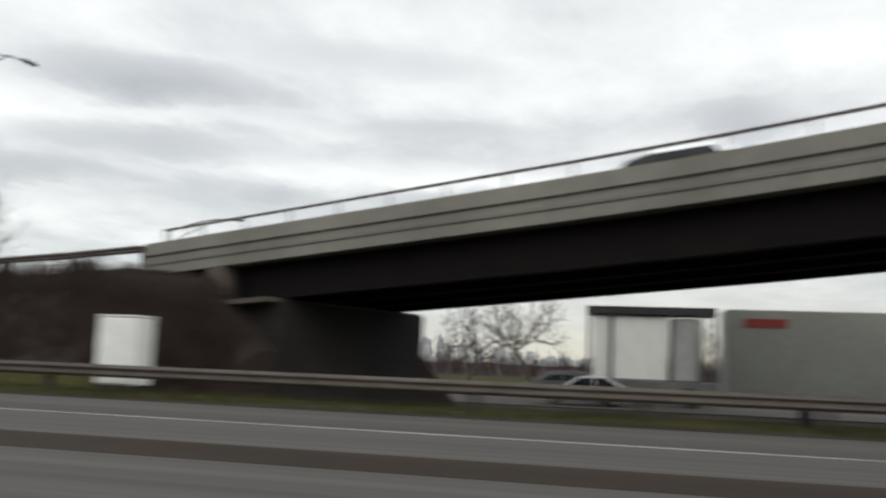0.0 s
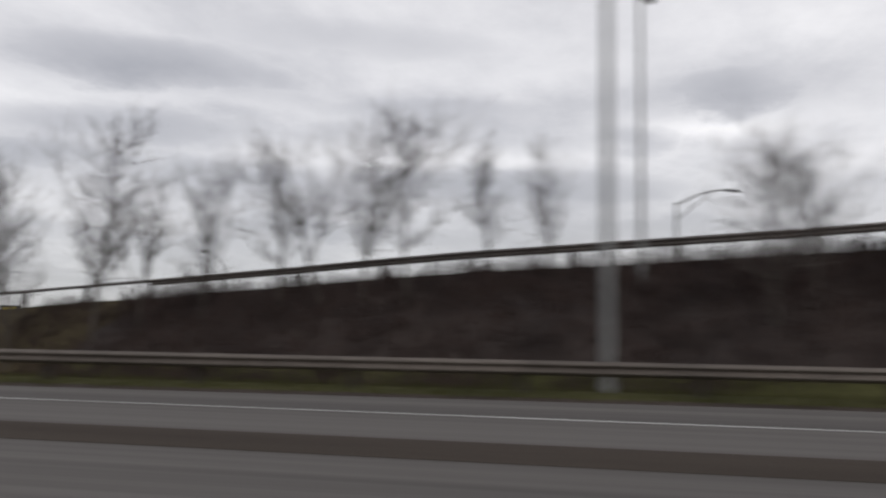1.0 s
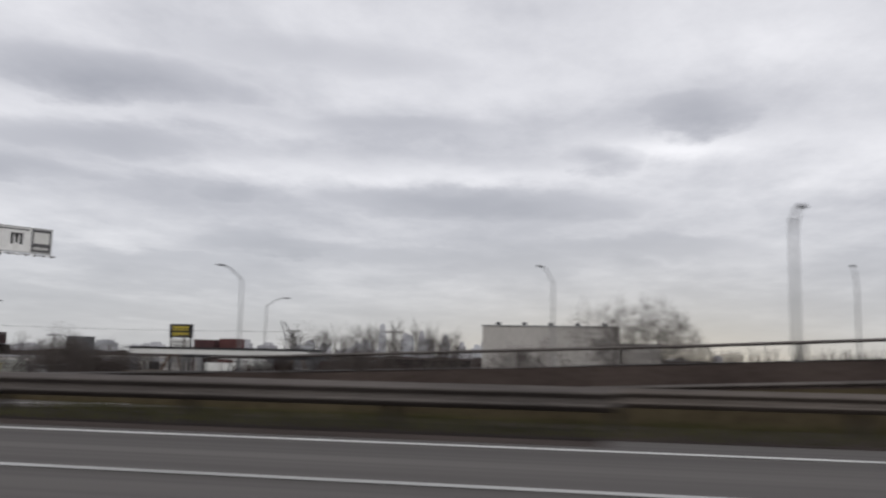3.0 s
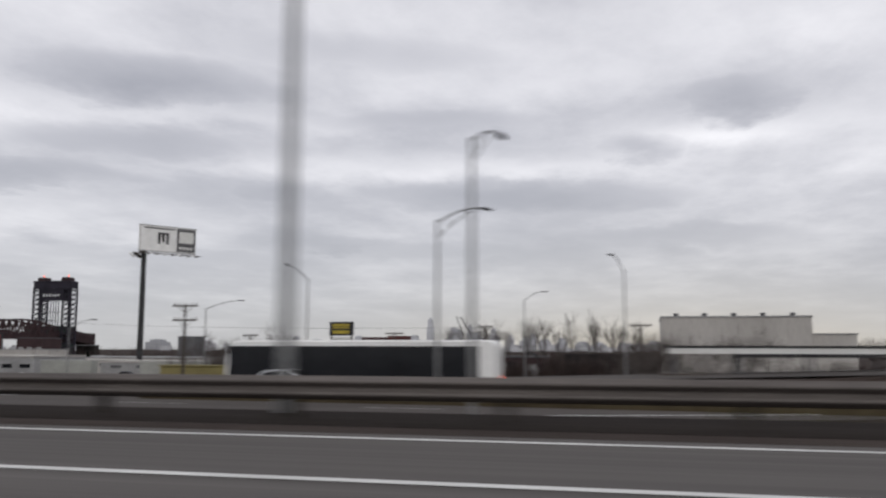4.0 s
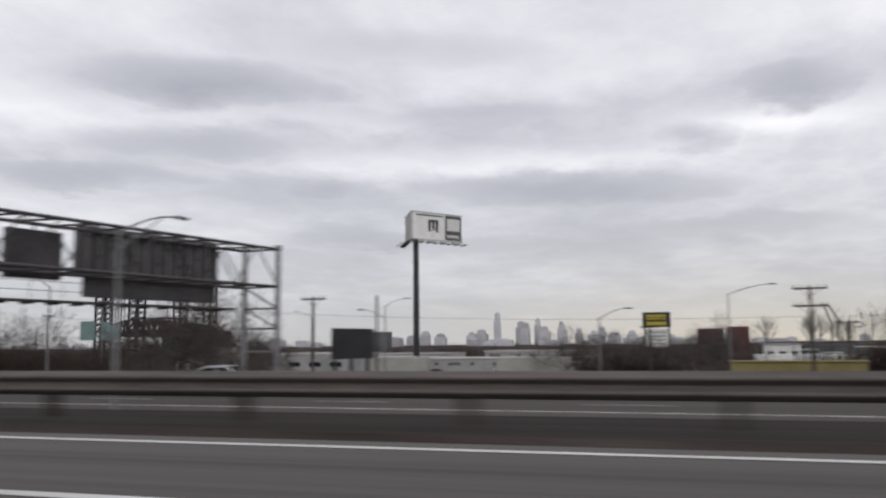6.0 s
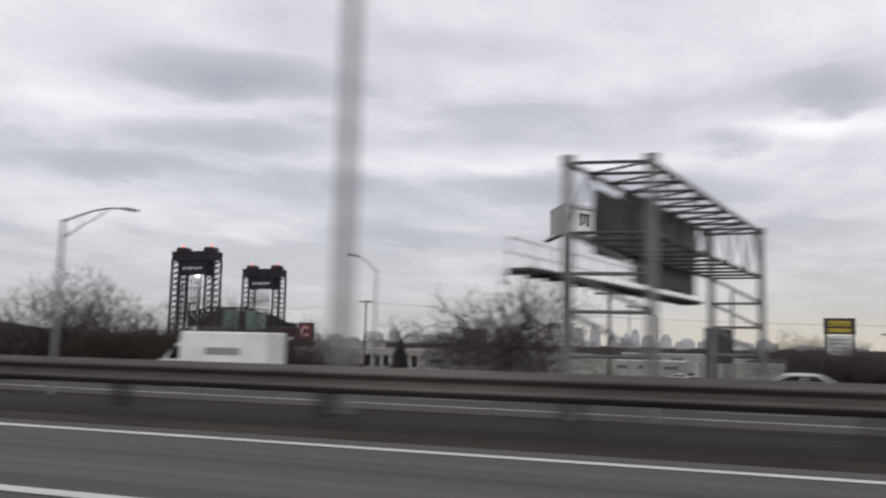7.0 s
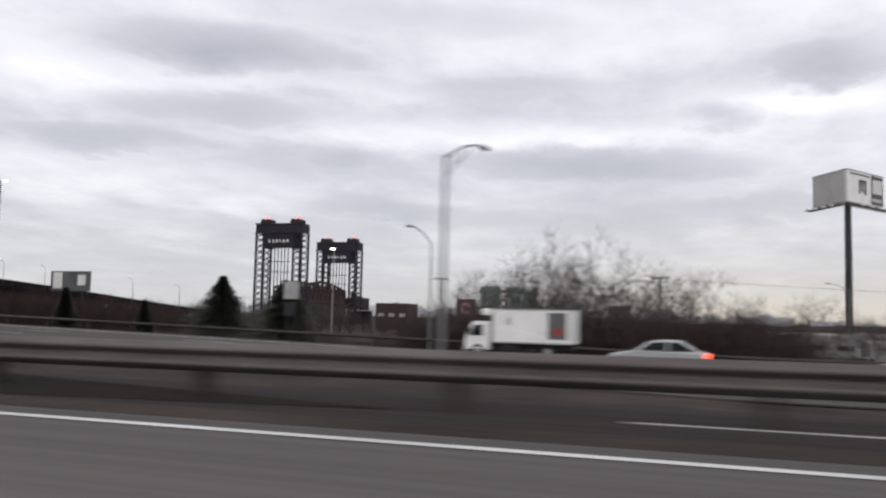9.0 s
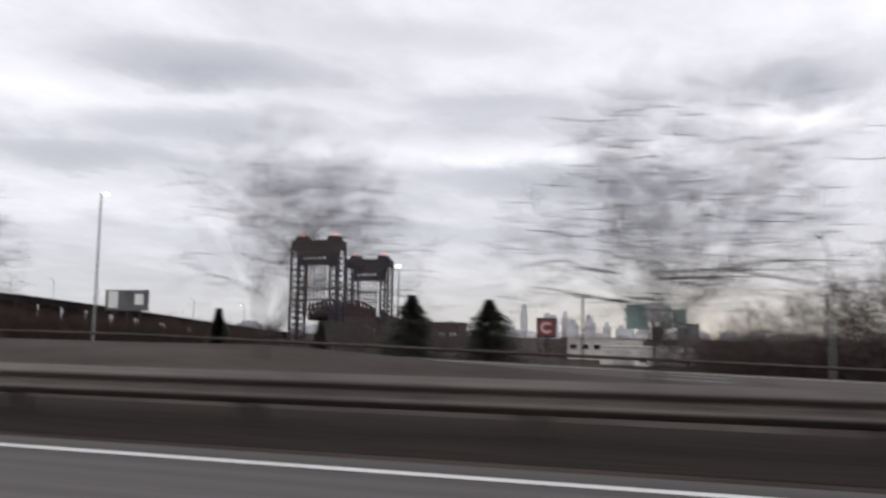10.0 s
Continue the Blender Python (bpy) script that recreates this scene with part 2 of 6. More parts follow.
FAR_GREY = material("hazed_masonry_tower", (0.36, 0.36, 0.385), (0.5, 0.5, 0.52), 0.02, 0.8, fine_scale=0.2, bump=0.0, per_object=0.25)
TAIL = glow("lit_tail_lamp", (1.0, 0.12, 0.05), 2.0)
HEAD = glow("lit_headlamp", (1.0, 0.92, 0.75), 6.0)
AMBER = glow("lit_marker_lamp", (1.0, 0.5, 0.1), 3.0)
SODIUM = glow("lit_lamp_glass", (1.0, 0.95, 0.8), 8.0)


# ---------- mesh helpers ----------
def box(bm, x0, y0, z0, x1, y1, z1, m=None):
    vs = [bm.verts.new((x, y, z)) for z in (z0, z1) for x, y in ((x0, y0), (x1, y0), (x1, y1), (x0, y1))]
    if m is not None:
        for v in vs:
            v.co = m @ v.co
    for f in ((3, 2, 1, 0), (4, 5, 6, 7), (0, 1, 5, 4), (1, 2, 6, 5), (2, 3, 7, 6), (3, 0, 4, 7)):
        bm.faces.new([vs[i] for i in f])
    return vs


def tube(bm, p0, p1, r0, r1=None, n=8, caps=True):
    p0, p1 = Vector(p0), Vector(p1)
    r1 = r0 if r1 is None else r1
    d = (p1 - p0).normalized()
    a = d.orthogonal().normalized()
    b = d.cross(a)
    ring = [[bm.verts.new(p + (a * math.cos(k * 2 * math.pi / n) + b * math.sin(k * 2 * math.pi / n)) * r) for k in range(n)] for p, r in ((p0, r0), (p1, r1))]
    for k in range(n):
        bm.faces.new((ring[0][k], ring[0][(k + 1) % n], ring[1][(k + 1) % n], ring[1][k]))
    if caps:
        bm.faces.new(ring[0][::-1])
        bm.faces.new(ring[1])


def pipe(bm, pts, r0, r1=None, n=8):
    """One bent tube through the points, tapering from r0 to r1."""
    r1 = r0 if r1 is None else r1
    pts = [Vector(p) for p in pts]
    rings, a = [], None
    for i, p in enumerate(pts):
        d = (pts[min(i + 1, len(pts) - 1)] - pts[max(i - 1, 0)]).normalized()
        a = d.orthogonal().normalized() if a is None else (a - d * a.dot(d)).normalized()
        b = d.cross(a)
        r = r0 + (r1 - r0) * i / (len(pts) - 1)
        rings.append([bm.verts.new(p + (a * math.cos(k * 2 * math.pi / n) + b * math.sin(k * 2 * math.pi / n)) * r) for k in range(n)])
    for u, v in zip(rings, rings[1:]):
        for k in range(n):
            bm.faces.new((u[k], u[(k + 1) % n], v[(k + 1) % n], v[k]))
    bm.faces.new(rings[0][::-1])
    bm.faces.new(rings[-1])


def extrude(bm, prof, y0, y1):
    """A closed outline in x and z, drawn out along y."""
    a = [bm.verts.new((x, y0, z)) for x, z in prof]
    b = [bm.verts.new((x, y1, z)) for x, z in prof]
    n = len(prof)
    for i in range(n):
        bm.faces.new((a[i], a[(i + 1) % n], b[(i + 1) % n], b[i]))
    bm.faces.new(a[::-1])
    bm.faces.new(b)


def mesh_of(name, bm, mat, smooth=False, bevel=0.0):
    if bevel:
        bmesh.ops.bevel(bm, geom=list(bm.edges), offset=bevel, segments=1, affect="EDGES", clamp_overlap=True)
    bmesh.ops.recalc_face_normals(bm, faces=bm.faces)
    me = bpy.data.meshes.new(name)
    bm.to_mesh(me)
    bm.free()
    me.materials.append(mat)
    if smooth:
        for p in me.polygons:
            p.use_smooth = True
    return me


def part(name, bm, mat, parent=None, label="", smooth=False, bevel=0.0):
    ob = new(name, mesh_of(name, bm, mat, smooth, bevel))
    if parent is not None:
        ob.parent = parent
    return tagged(ob, label)


def thing(name, label, category, x=0, y=0, z=0, rz=0, group="", kind=""):
    ob = new(name)
    ob.matrix_basis = pose(x, y, z, 0, 0, rz)
    return tagged(ob, label, category, group, kind)


def lathe_wheel(name, parent, x, y, z, r, w, rim_mat):
    """A tyre with a dished rim, its axle along y."""
    bm = bmesh.new()
    n = 20
    rings = []
    for rr, yy in ((r * 0.6, -w / 2), (r * 0.93, -w / 2), (r, -w / 3), (r, w / 3), (r * 0.93, w / 2), (r * 0.6, w / 2)):
        rings.append([bm.verts.new((x + rr * math.cos(k * 2 * math.pi / n), y + yy, z + rr * math.sin(k * 2 * math.pi / n))) for k in range(n)])
    for a, b in zip(rings, rings[1:] + rings[:1]):
        for k in range(n):
            bm.faces.new((a[k], a[(k + 1) % n], b[(k + 1) % n], b[k]))
    wheel = part(name, bm, RUBBER, parent)
    bm = bmesh.new()
    tube(bm, (x, y - w * 0.36, z), (x, y + w * 0.36, z), r * 0.61, n=16)
    tube(bm, (x, y - w * 0.45, z), (x, y + w * 0.45, z), r * 0.2, n=8)
    part("rim", bm, rim_mat, wheel, "grey steel rim")
    return wheel


# ---------- land and roads ----------
def lerp_table(table, x):
    for (x0, v0), (x1, v1) in zip(table, table[1:]):
        if x0 >= x >= x1:
            return v0 + (v1 - v0) * (x0 - x) / (x0 - x1)
    return table[0][1] if x > table[0][0] else table[-1][1]


OUT_Z = [(40, -0.7), (0, -0.8), (-100, -1.3), (-250, -1.3), (-320, 0.2), (-420, 0.6)]
OUT_Y = [(60, 40), (-10, 44), (-60, 46), (-96, 42), (-118, 33.5), (-157, 34.8), (-222, 36.2), (-262, 37.8), (-420, 41)]
RAIL_Y = 16.2


def out_z(x):
    return lerp_table(OUT_Z, x)


def out_y(x):
    return lerp_table(OUT_Y, x)


FAR_Z = [(-45, -1.0), (-115, -5.0)]


def ground_z(x, y):
    zo = out_z(x) - 0.06
    if y < RAIL_Y + 1.2:
        return -0.06
    if y < RAIL_Y + 9:
        k = (y - RAIL_Y - 1.2) / 7.8
        k = k * k * (3 - 2 * k)
        return -0.06 + (zo + 0.06) * k
    far = min(1.0, max(0.0, (y - 57) / 20))
    return zo + (lerp_table(FAR_Z, x) - zo) * far * far * (3 - 2 * far)


bm = bmesh.new()
xs = sorted({*range(-520, 140, 10), -6000, -3000, -1500, -900, -650, 260, 500, 1200, 3000, 6000})
ys = sorted({-4000, -1000, -300, -80, -30, -12, *[RAIL_Y + 1.2 + 1.3 * k for k in range(7)], 5, 12, 15, 28, 31, 36, 42, 48, 54, 60, 66, 72, 80, 90, 100, 115, 130, 160, 220, 320, 500, 900, 1800, 3000, 4900})
rows = [[bm.verts.new((x, y, ground_z(x, y) + (noise.noise(Vector((x * 0.05, y * 0.05, 0))) * 0.12 if 18 < y < 29 or y > 56 else 0))) for x in xs] for y in ys]
for a, b in zip(rows, rows[1:]):
    for i in range(len(xs) - 1):
        bm.faces.new((a[i], a[i + 1], b[i + 1], b[i]))
ground = tagged(part("ground", bm, DIRT, smooth=True), "brown winter ground with bare soil and dead grass", "ground", kind="structure")


def strip(name, path, mat, label, category, parent=None, thick=0.05):
    """A paved strip; path rows: x, near y, far y, z."""
    bm = bmesh.new()
    prev = None
    for x, y0, y1, z in path:
        row = [bm.verts.new(c) for c in ((x, y0, z - thick), (x, y0, z), (x, y1, z), (x, y1, z - thick))]
        if prev:
            for i in range(3):
                bm.faces.new((prev[i], prev[i + 1], row[i + 1], row[i]))
        prev = row
    ob = part(name, bm, mat, parent)
    return tagged(ob, label, category, kind="structure") if parent is None else ob


X_EAST, X_WEST = 120, -420
L1, L2 = 13.38, 9.85
EDGE = [(120, 17.9), (-25, 17.5), (-65, 15.1), (-420, 14.95)]
RAIL_LINE = [(120, 19.7), (-25, 19.3), (-65, 16.7), (-83.8, 16.2), (-420, 16.2)]


def rail_y(x):
    return lerp_table(RAIL_LINE, x)


road = strip("road", [(x, -14, lerp_table(EDGE, x), 0) for x in (X_EAST, -25, -65, X_WEST)], ASPHALT, "worn grey asphalt highway carriageway", "road")
strip("tar_band", [(X_EAST, 8.7, 10.25, 0.006), (-60, 8.7, 10.25, 0.006), (-64, 8.9, 9.3, 0.006)], ASPHALT_DARK, "dark strip of newer asphalt along the carriageway", "road patch", thick=0.004)
strip("shoulder_band", [(-84, 14.7, 16.6, 0.004), (-110, 14.9, 18.0, 0.004), (X_WEST, 14.9, 18.0, 0.004)], SHOULDER, "dark gritty asphalt shoulder edge under the guardrail", "shoulder", thick=0.05)
# Three short pale strips on the ground at the guardrail foot.
for xa, xb in ((-237, -241.5), (-242.6, -248), (-250, -253)):
    strip("edge_line", [(xa, 15.98, 16.1, 0.012), (xb, 15.98, 16.1, 0.012)], PAINT_WORN, "broken pale strip at the guardrail foot", "road marking", thick=0.004)
# Brown soil strips, coloured darker to include the shading beneath the rail.
strip("soil_band", [(-84, 14.75, 16.7, 0.012), (-110, 14.95, 17.9, 0.012), (-132, 15.2, 17.9, 0.012), (-150, 16.3, 16.8, 0.012)], SOIL, "dark soil under the guardrail, with rail shade in its colour", "verge", thick=0.004)
strip("soil_band", [(-256, 15.9, 16.0, 0.012), (-266, 14.3, 18.2, 0.012), (X_WEST, 14.2, 18.2, 0.012)], SOIL, "dark soil under the guardrail, with rail shade in its colour", "verge", thick=0.004)
strip("dirt_edge", [(-84, 13.95, 14.72, 0.005), (-110, 14.05, 14.92, 0.005), (X_WEST, 14.05, 14.92, 0.005)], DIRT, "strip of dark brown grit beside the edge line", "shoulder", thick=0.004)
strip("grass_verge", [(X_EAST, 17.9, 21.2, 0.008), (-25, 17.5, 20.8, 0.008), (-58, 15.5, 18.8, 0.008)], GRASS, "green and brown grass verge under the guardrail", "verge")
strip("soil_verge", [(-58, 15.5, 18.8, 0.008), (-65, 15.1, 18.4, 0.008), (-96, 15.6, 17.2, 0.006)], DIRT, "bare dark brown soil verge under the guardrail", "verge")
strip("dirt_edge", [(x, lerp_table(EDGE, x) - 0.12, lerp_table(EDGE, x) + 0.75, 0.014) for x in (X_EAST, -25, -65, -84)], DIRT, "strip of dark soil along the edge of the asphalt", "verge", thick=0.02)
strip("edge_line", [(X_EAST, L1 - 0.06, L1 + 0.06, 0.012), (-64, L1 - 0.06, L1 + 0.06, 0.012)], PAINT_WORN, "thin worn white road edge line", "road marking", thick=0.004)
strip("edge_line", [(-64, L1 - 0.08, L1 + 0.08, 0.012), (X_WEST, L1 - 0.08, L1 + 0.08, 0.012)], PAINT, "solid white road edge line", "road marking", thick=0.004)
strip("lane_line", [(-66, L2 - 0.08, L2 + 0.08, 0.012), (-100, L2 - 0.09, L2 + 0.09, 0.012)], PAINT_WORN, "worn white line between two lanes", "road marking", thick=0.004)
strip("lane_line", [(-100, L2 - 0.09, L2 + 0.09, 0.012), (X_WEST, L2 - 0.09, L2 + 0.09, 0.012)], PAINT, "solid white line between two lanes", "road marking", thick=0.004)

strip("grass_field", [(90, 61, 118, -0.62), (20, 61, 112, -0.62), (-48, 63, 100, -0.75)], GRASS, "flat green and straw-coloured field beyond the road under the overpass", "grass field", thick=0.6)

xo = list(range(60, -425, -12))
strip("outer_road", [(x, out_y(x) - 2.5, out_y(x) + 17.2, out_z(x)) for x in xo], ASPHALT_OUT, "grey asphalt of the parallel outer roadway", "road")
for off, mat, w, dash in ((0.0, PAINT, 0.08, 0), (3.7, PAINT_WORN, 0.07, 1), (7.4, PAINT_WORN, 0.07, 1), (11.1, PAINT_WORN, 0.07, 1), (14.8, PAINT, 0.08, 0)):
    if dash:
        for k in range(26):
            x = -96 - k * 12.2
            strip("lane_dash", [(x, out_y(x) + off - w, out_y(x) + off + w, out_z(x) + 0.012), (x - 3.6, out_y(x - 3.6) + off - w, out_y(x - 3.6) + off + w, out_z(x - 3.6) + 0.012)],
                  mat, "white lane dash on the outer roadway", "road marking", thick=0.004)
    else:
        strip("edge_line", [(x, out_y(x) + off - w, out_y(x) + off + w, out_z(x) + 0.012) for x in xo if x < -80], mat, "white edge line of the outer roadway", "road marking", thick=0.004)

# low earth bank between the two roadways in the west
bm = bmesh.new()
prev = None
for x in range(-276, -421, -4):
    rise = min(1.0, (-276 - x) / 16)
    drop = 1.6 if rise == 0 else 0.0
    row = [bm.verts.new((x, y, z0 - drop + z1 * rise + (0.06 * noise.noise(Vector((x * 0.4, y * 0.5, 1))) if z1 > 0 else 0))) for y, z0, z1 in
           ((18.3, -0.15, 0.0), (20.0, -0.12, 0.25), (22.0, -0.12, 0.55), (24.5, -0.14, 0.78), (28.0, -0.16, 0.95), (31.0, -0.3, 0.95), (34.5, out_z(x) - 0.25, 0.0))]
    if prev:
        for i in range(6):
            bm.faces.new((prev[i], prev[i + 1], row[i + 1], row[i]))
    prev = row
tagged(part("median_bank", bm, MEDIAN_EARTH, smooth=True), "low brown earth bank with dead grass between the roadways", "embankment", kind="structure")


# ---------- guardrails ----------
def w_beam_mesh(length, height, depth, folds=2, steel=None):
    """A corrugated beam along x, its face towards -y, standing from z 0 to height."""
    bm = bmesh.new()
    n = folds * 6
    prof = []
    for k in range(n + 1):
        u = k / n
        prof.append((-depth * (0.5 - 0.5 * math.cos(u * folds * 2 * math.pi)), u * height))
    front = [[bm.verts.new((x, y, z)) for y, z in prof] for x in (0, -length)]
    rear = [[bm.verts.new((x, y + 0.012, z)) for y, z in prof] for x in (0, -length)]
    for k in range(n):
        bm.faces.new((front[0][k], front[1][k], front[1][k + 1], front[0][k + 1]))
        bm.faces.new((rear[0][k], rear[0][k + 1], rear[1][k + 1], rear[1][k]))
    for e in (0, n):
        bm.faces.new((front[0][e], front[1][e], rear[1][e], rear[0][e]))
    return mesh_of("rail", bm, steel or GALV, smooth=True)


def i_post_mesh(height):
    bm = bmesh.new()
    box(bm, -0.075, -0.09, -0.35, 0.075, -0.078, height)
    box(bm, -0.006, -0.078, -0.35, 0.006, 0.078, height)
    box(bm, -0.075, 0.078, -0.35, 0.075, 0.09, height)
    return mesh_of("post", bm, POST)


def block_mesh(height):
    bm = bmesh.new()
    box(bm, -0.08, -0.2, -height, 0.08, 0.0, 0)
    return mesh_of("spacer_block", bm, POST, bevel=0.012)


def guardrail(label, x0, x1, y_at, z_at, top, beam, folds, section=3.81, posts=1, steel=None):
    ob = thing("guardrail", label, "guardrail", x0, y_at(x0), z_at(x0))
    base = Vector((x0, y_at(x0), z_at(x0)))
    me_b, me_p, me_s = w_beam_mesh(section, beam, 0.085 if beam < 0.4 else 0.13, folds, steel), i_post_mesh(top - 0.02), block_mesh(beam * 0.9)
    x = x0
    while x > x1:
        p, q = Vector((x, y_at(x), z_at(x))), Vector((x - section, y_at(x - section), z_at(x - section)))
        r = new("rail", me_b)
        r.parent = ob
        d = q - p
        r.matrix_basis = Matrix.Translation(p - base + Vector((0, 0, top - beam))) @ Matrix.Rotation(math.atan2(-d.y, -d.x), 4, "Z") @ Matrix.Rotation(math.atan2(d.z, math.hypot(d.x, d.y)), 4, "Y")
        for k in range(posts):
            c = p + d * (k / posts)
            po = new("post", me_p)
            po.parent = ob
            po.matrix_basis = Matrix.Translation(c - base + Vector((0, 0.31, 0)))
            bl = new("spacer_block", me_s)
            bl.parent = po
            bl.matrix_basis = Matrix.Translation((0, -0.09, top - 0.03))
        x -= section
    return ob


def near_rail_z(x):
    return lerp_table([(-84, -0.06), (-128, -0.06), (-142, 0.0), (-242, 0.0), (-264, -0.06), (-288, -0.13)], x)


guardrail("galvanised two-fold guardrail along the grass verge", 45.7, -83.8, rail_y, lambda x: 0.0, 0.74, 0.32, 2, posts=1)
guardrail("weathered deep two-fold guardrail along the asphalt shoulder", -83.84, -400, lambda x: RAIL_Y, near_rail_z, 0.80, 0.41, 2, posts=1, steel=GALV_DARK)
guardrail("dull guardrail on the far edge of the outer roadway", -128, -400, lambda x: out_y(x) + 17.6, out_z, 0.66, 0.2, 1, section=7.62, posts=2, steel=POST)

# ---------- ramp embankment and overpass ----------
# x, near rail y, top of the rail z
RAMP = [(60, 1.0, 12.2), (40, 8.4, 10.4), (20, 15.8, 8.75), (0, 23.1, 7.05), (-20, 29.6, 5.55), (-40, 33.6, 4.15), (-60, 36.6, 2.9), (-80, 39.0, 1.9), (-100, 40.6, 1.05), (-120, 41.6, 0.45), (-140, 42.0, -0.2)]


def ramp_at(x):
    for (xa, ya, za), (xb, yb, zb) in zip(RAMP, RAMP[1:]):
        if xa >= x >= xb:
            k = (xa - x) / (xa - xb)
            return ya + (yb - ya) * k, za + (zb - za) * k
    return RAMP[-1][1:]


def ramp_cross(x, across, z_off):
    """A point at x along the near rail, so many metres across the ramp, relative to the rail's top."""
    y, z = ramp_at(x)
    ya, yb = ramp_at(x + 2)[0], ramp_at(x - 2)[0]
    t = Vector((-4, yb - ya, 0)).normalized()
    n = Vector((t.y, -t.x, 0))
    return Vector((x, y, z + z_off)) + n * across


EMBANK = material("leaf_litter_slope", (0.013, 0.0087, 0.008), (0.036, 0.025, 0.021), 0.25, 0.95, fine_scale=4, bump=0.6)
# earth body: near slope, top, far slope
def ramp_dip(x):
    """How far the ramp's lane and rail lie lower beside the bridge."""
    return 0.5 * min(1.0, max(0.0, (x + 36) / 16))


def bank_top(x):
    """Height of the earth body: below the girders of the end span, else just under the ramp's lane."""
    return ramp_at(x)[1] - (0.85 + ramp_dip(x) if x <= -19.1 else 1.55 + (x + 19.1) * 0.16 if x <= -15.2 else 2.2 + (x + 15.2) * 0.95)


def bank_run(x):
    h = max(0.1, bank_top(x) - out_z(x))
    return max(0.4, min(h * 1.7, ramp_at(x)[0] - rail_y(x) - 1.6)), h


SLOPE_GRASS = material("patchy_dead_grass", (0.028, 0.0215, 0.0135), (0.068, 0.0555, 0.033), 0.16, 0.98, fine_scale=3, bump=0.6, spec=0.05)
SLOPE_BARE = material("bare_grey_brown_slope", (0.024, 0.0178, 0.0155), (0.056, 0.043, 0.037), 0.16, 0.98, fine_scale=3, bump=0.6, spec=0.05)


def slope_floor(x, y):
    """Height of the embankment's near slope."""
    run, h = bank_run(x)
    k = min(1.0, max(0.0, (ramp_at(x)[0] - 0.6 - y) / run))
    return bank_top(x) - h * k


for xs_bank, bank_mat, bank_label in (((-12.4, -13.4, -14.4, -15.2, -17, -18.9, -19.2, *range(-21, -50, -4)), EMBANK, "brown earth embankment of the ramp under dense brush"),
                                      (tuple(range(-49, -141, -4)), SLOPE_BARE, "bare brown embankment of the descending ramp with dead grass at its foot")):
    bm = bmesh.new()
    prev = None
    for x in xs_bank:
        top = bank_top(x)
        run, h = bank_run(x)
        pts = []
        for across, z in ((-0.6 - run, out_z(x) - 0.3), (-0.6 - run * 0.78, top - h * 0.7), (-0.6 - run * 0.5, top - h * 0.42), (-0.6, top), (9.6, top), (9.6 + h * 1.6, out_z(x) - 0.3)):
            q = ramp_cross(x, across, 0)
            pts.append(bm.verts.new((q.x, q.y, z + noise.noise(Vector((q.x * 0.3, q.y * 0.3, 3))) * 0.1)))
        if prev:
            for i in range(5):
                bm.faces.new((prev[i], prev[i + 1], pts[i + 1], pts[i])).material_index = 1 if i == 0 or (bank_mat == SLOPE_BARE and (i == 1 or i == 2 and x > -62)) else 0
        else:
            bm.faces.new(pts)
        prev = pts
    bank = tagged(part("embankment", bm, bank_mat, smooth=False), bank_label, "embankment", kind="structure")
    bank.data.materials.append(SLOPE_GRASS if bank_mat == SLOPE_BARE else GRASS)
bm = bmesh.new()
prev = None
for x in range(-19, -141, -4):
    row = [bm.verts.new(ramp_cross(x, a, -0.80 - ramp_dip(x))) for a in (0.5, 8.8)]
    if prev:
        bm.faces.new((prev[0], prev[1], row[1], row[0]))
    prev = row
tagged(part("ramp_road", bm, ASPHALT_OUT), "asphalt lane on top of the ramp", "road", kind="structure")


def slope_rail_y(x):
    return ramp_at(x)[0] - 0.6 - bank_run(x)[0] * 0.5


def slope_rail_z(x):
    return lerp_table([(-46, 1.05), (-60, 0.62), (-72, 0.12), (-84, -0.5), (-92, -0.9)], x)


guardrail("low rusty guardrail halfway down the slope of the ramp", -60, -90, slope_rail_y, slope_rail_z, 0.62, 0.18, 1, section=3.81, posts=1, steel=GALV_DARK)
bm = bmesh.new()
bmesh.ops.create_icosphere(bm, subdivisions=3, radius=1.0)
for v in bm.verts:
    v.co *= 1 + 0.22 * noise.noise(v.co * 1.6)
    v.co = Vector((v.co.x * 0.42, v.co.y * 0.3, max(-0.1, v.co.z * 0.16)))
stone = part("stone", bm, CONCRETE)
stone.location = (-70.0, 26.5, slope_floor(-70.0, 26.5) + 0.08)
tagged(stone, "pale flat stone lying on the grassy slope", "stone")
for xa, xb, beam, folds in ((-19.0, -46, 0.3, 2), (-49.48, -100, 0.14, 1)):
    guardrail("dark guardrail along the top of the ramp", xa, xb, lambda x: ramp_at(x)[0] - 0.35, lambda x: ramp_at(x)[1] - 0.8 - ramp_dip(x), 0.8, beam, folds, section=3.81, posts=1, steel=GALV_DARK)

overpass = thing("overpass", "grey concrete highway overpass on dark steel girders", "bridge")


def deck_prism(bm, sections, x0, x1, step=4.0):
    """Draw outlines (across, z below rail top) along the overpass."""
    n = max(1, int(abs(x1 - x0) / step))
    prev = None
    for i in range(n + 1):
        x = x0 + (x1 - x0) * i / n
        ring = [bm.verts.new(ramp_cross(x, a, z)) for a, z in sections]
        if prev:
            for k in range(len(ring)):
                bm.faces.new((prev[k], prev[(k + 1) % len(ring)], ring[(k + 1) % len(ring)], ring[k]))
        else:
            bm.faces.new(ring)
        prev = ring
    bm.faces.new(prev[::-1])


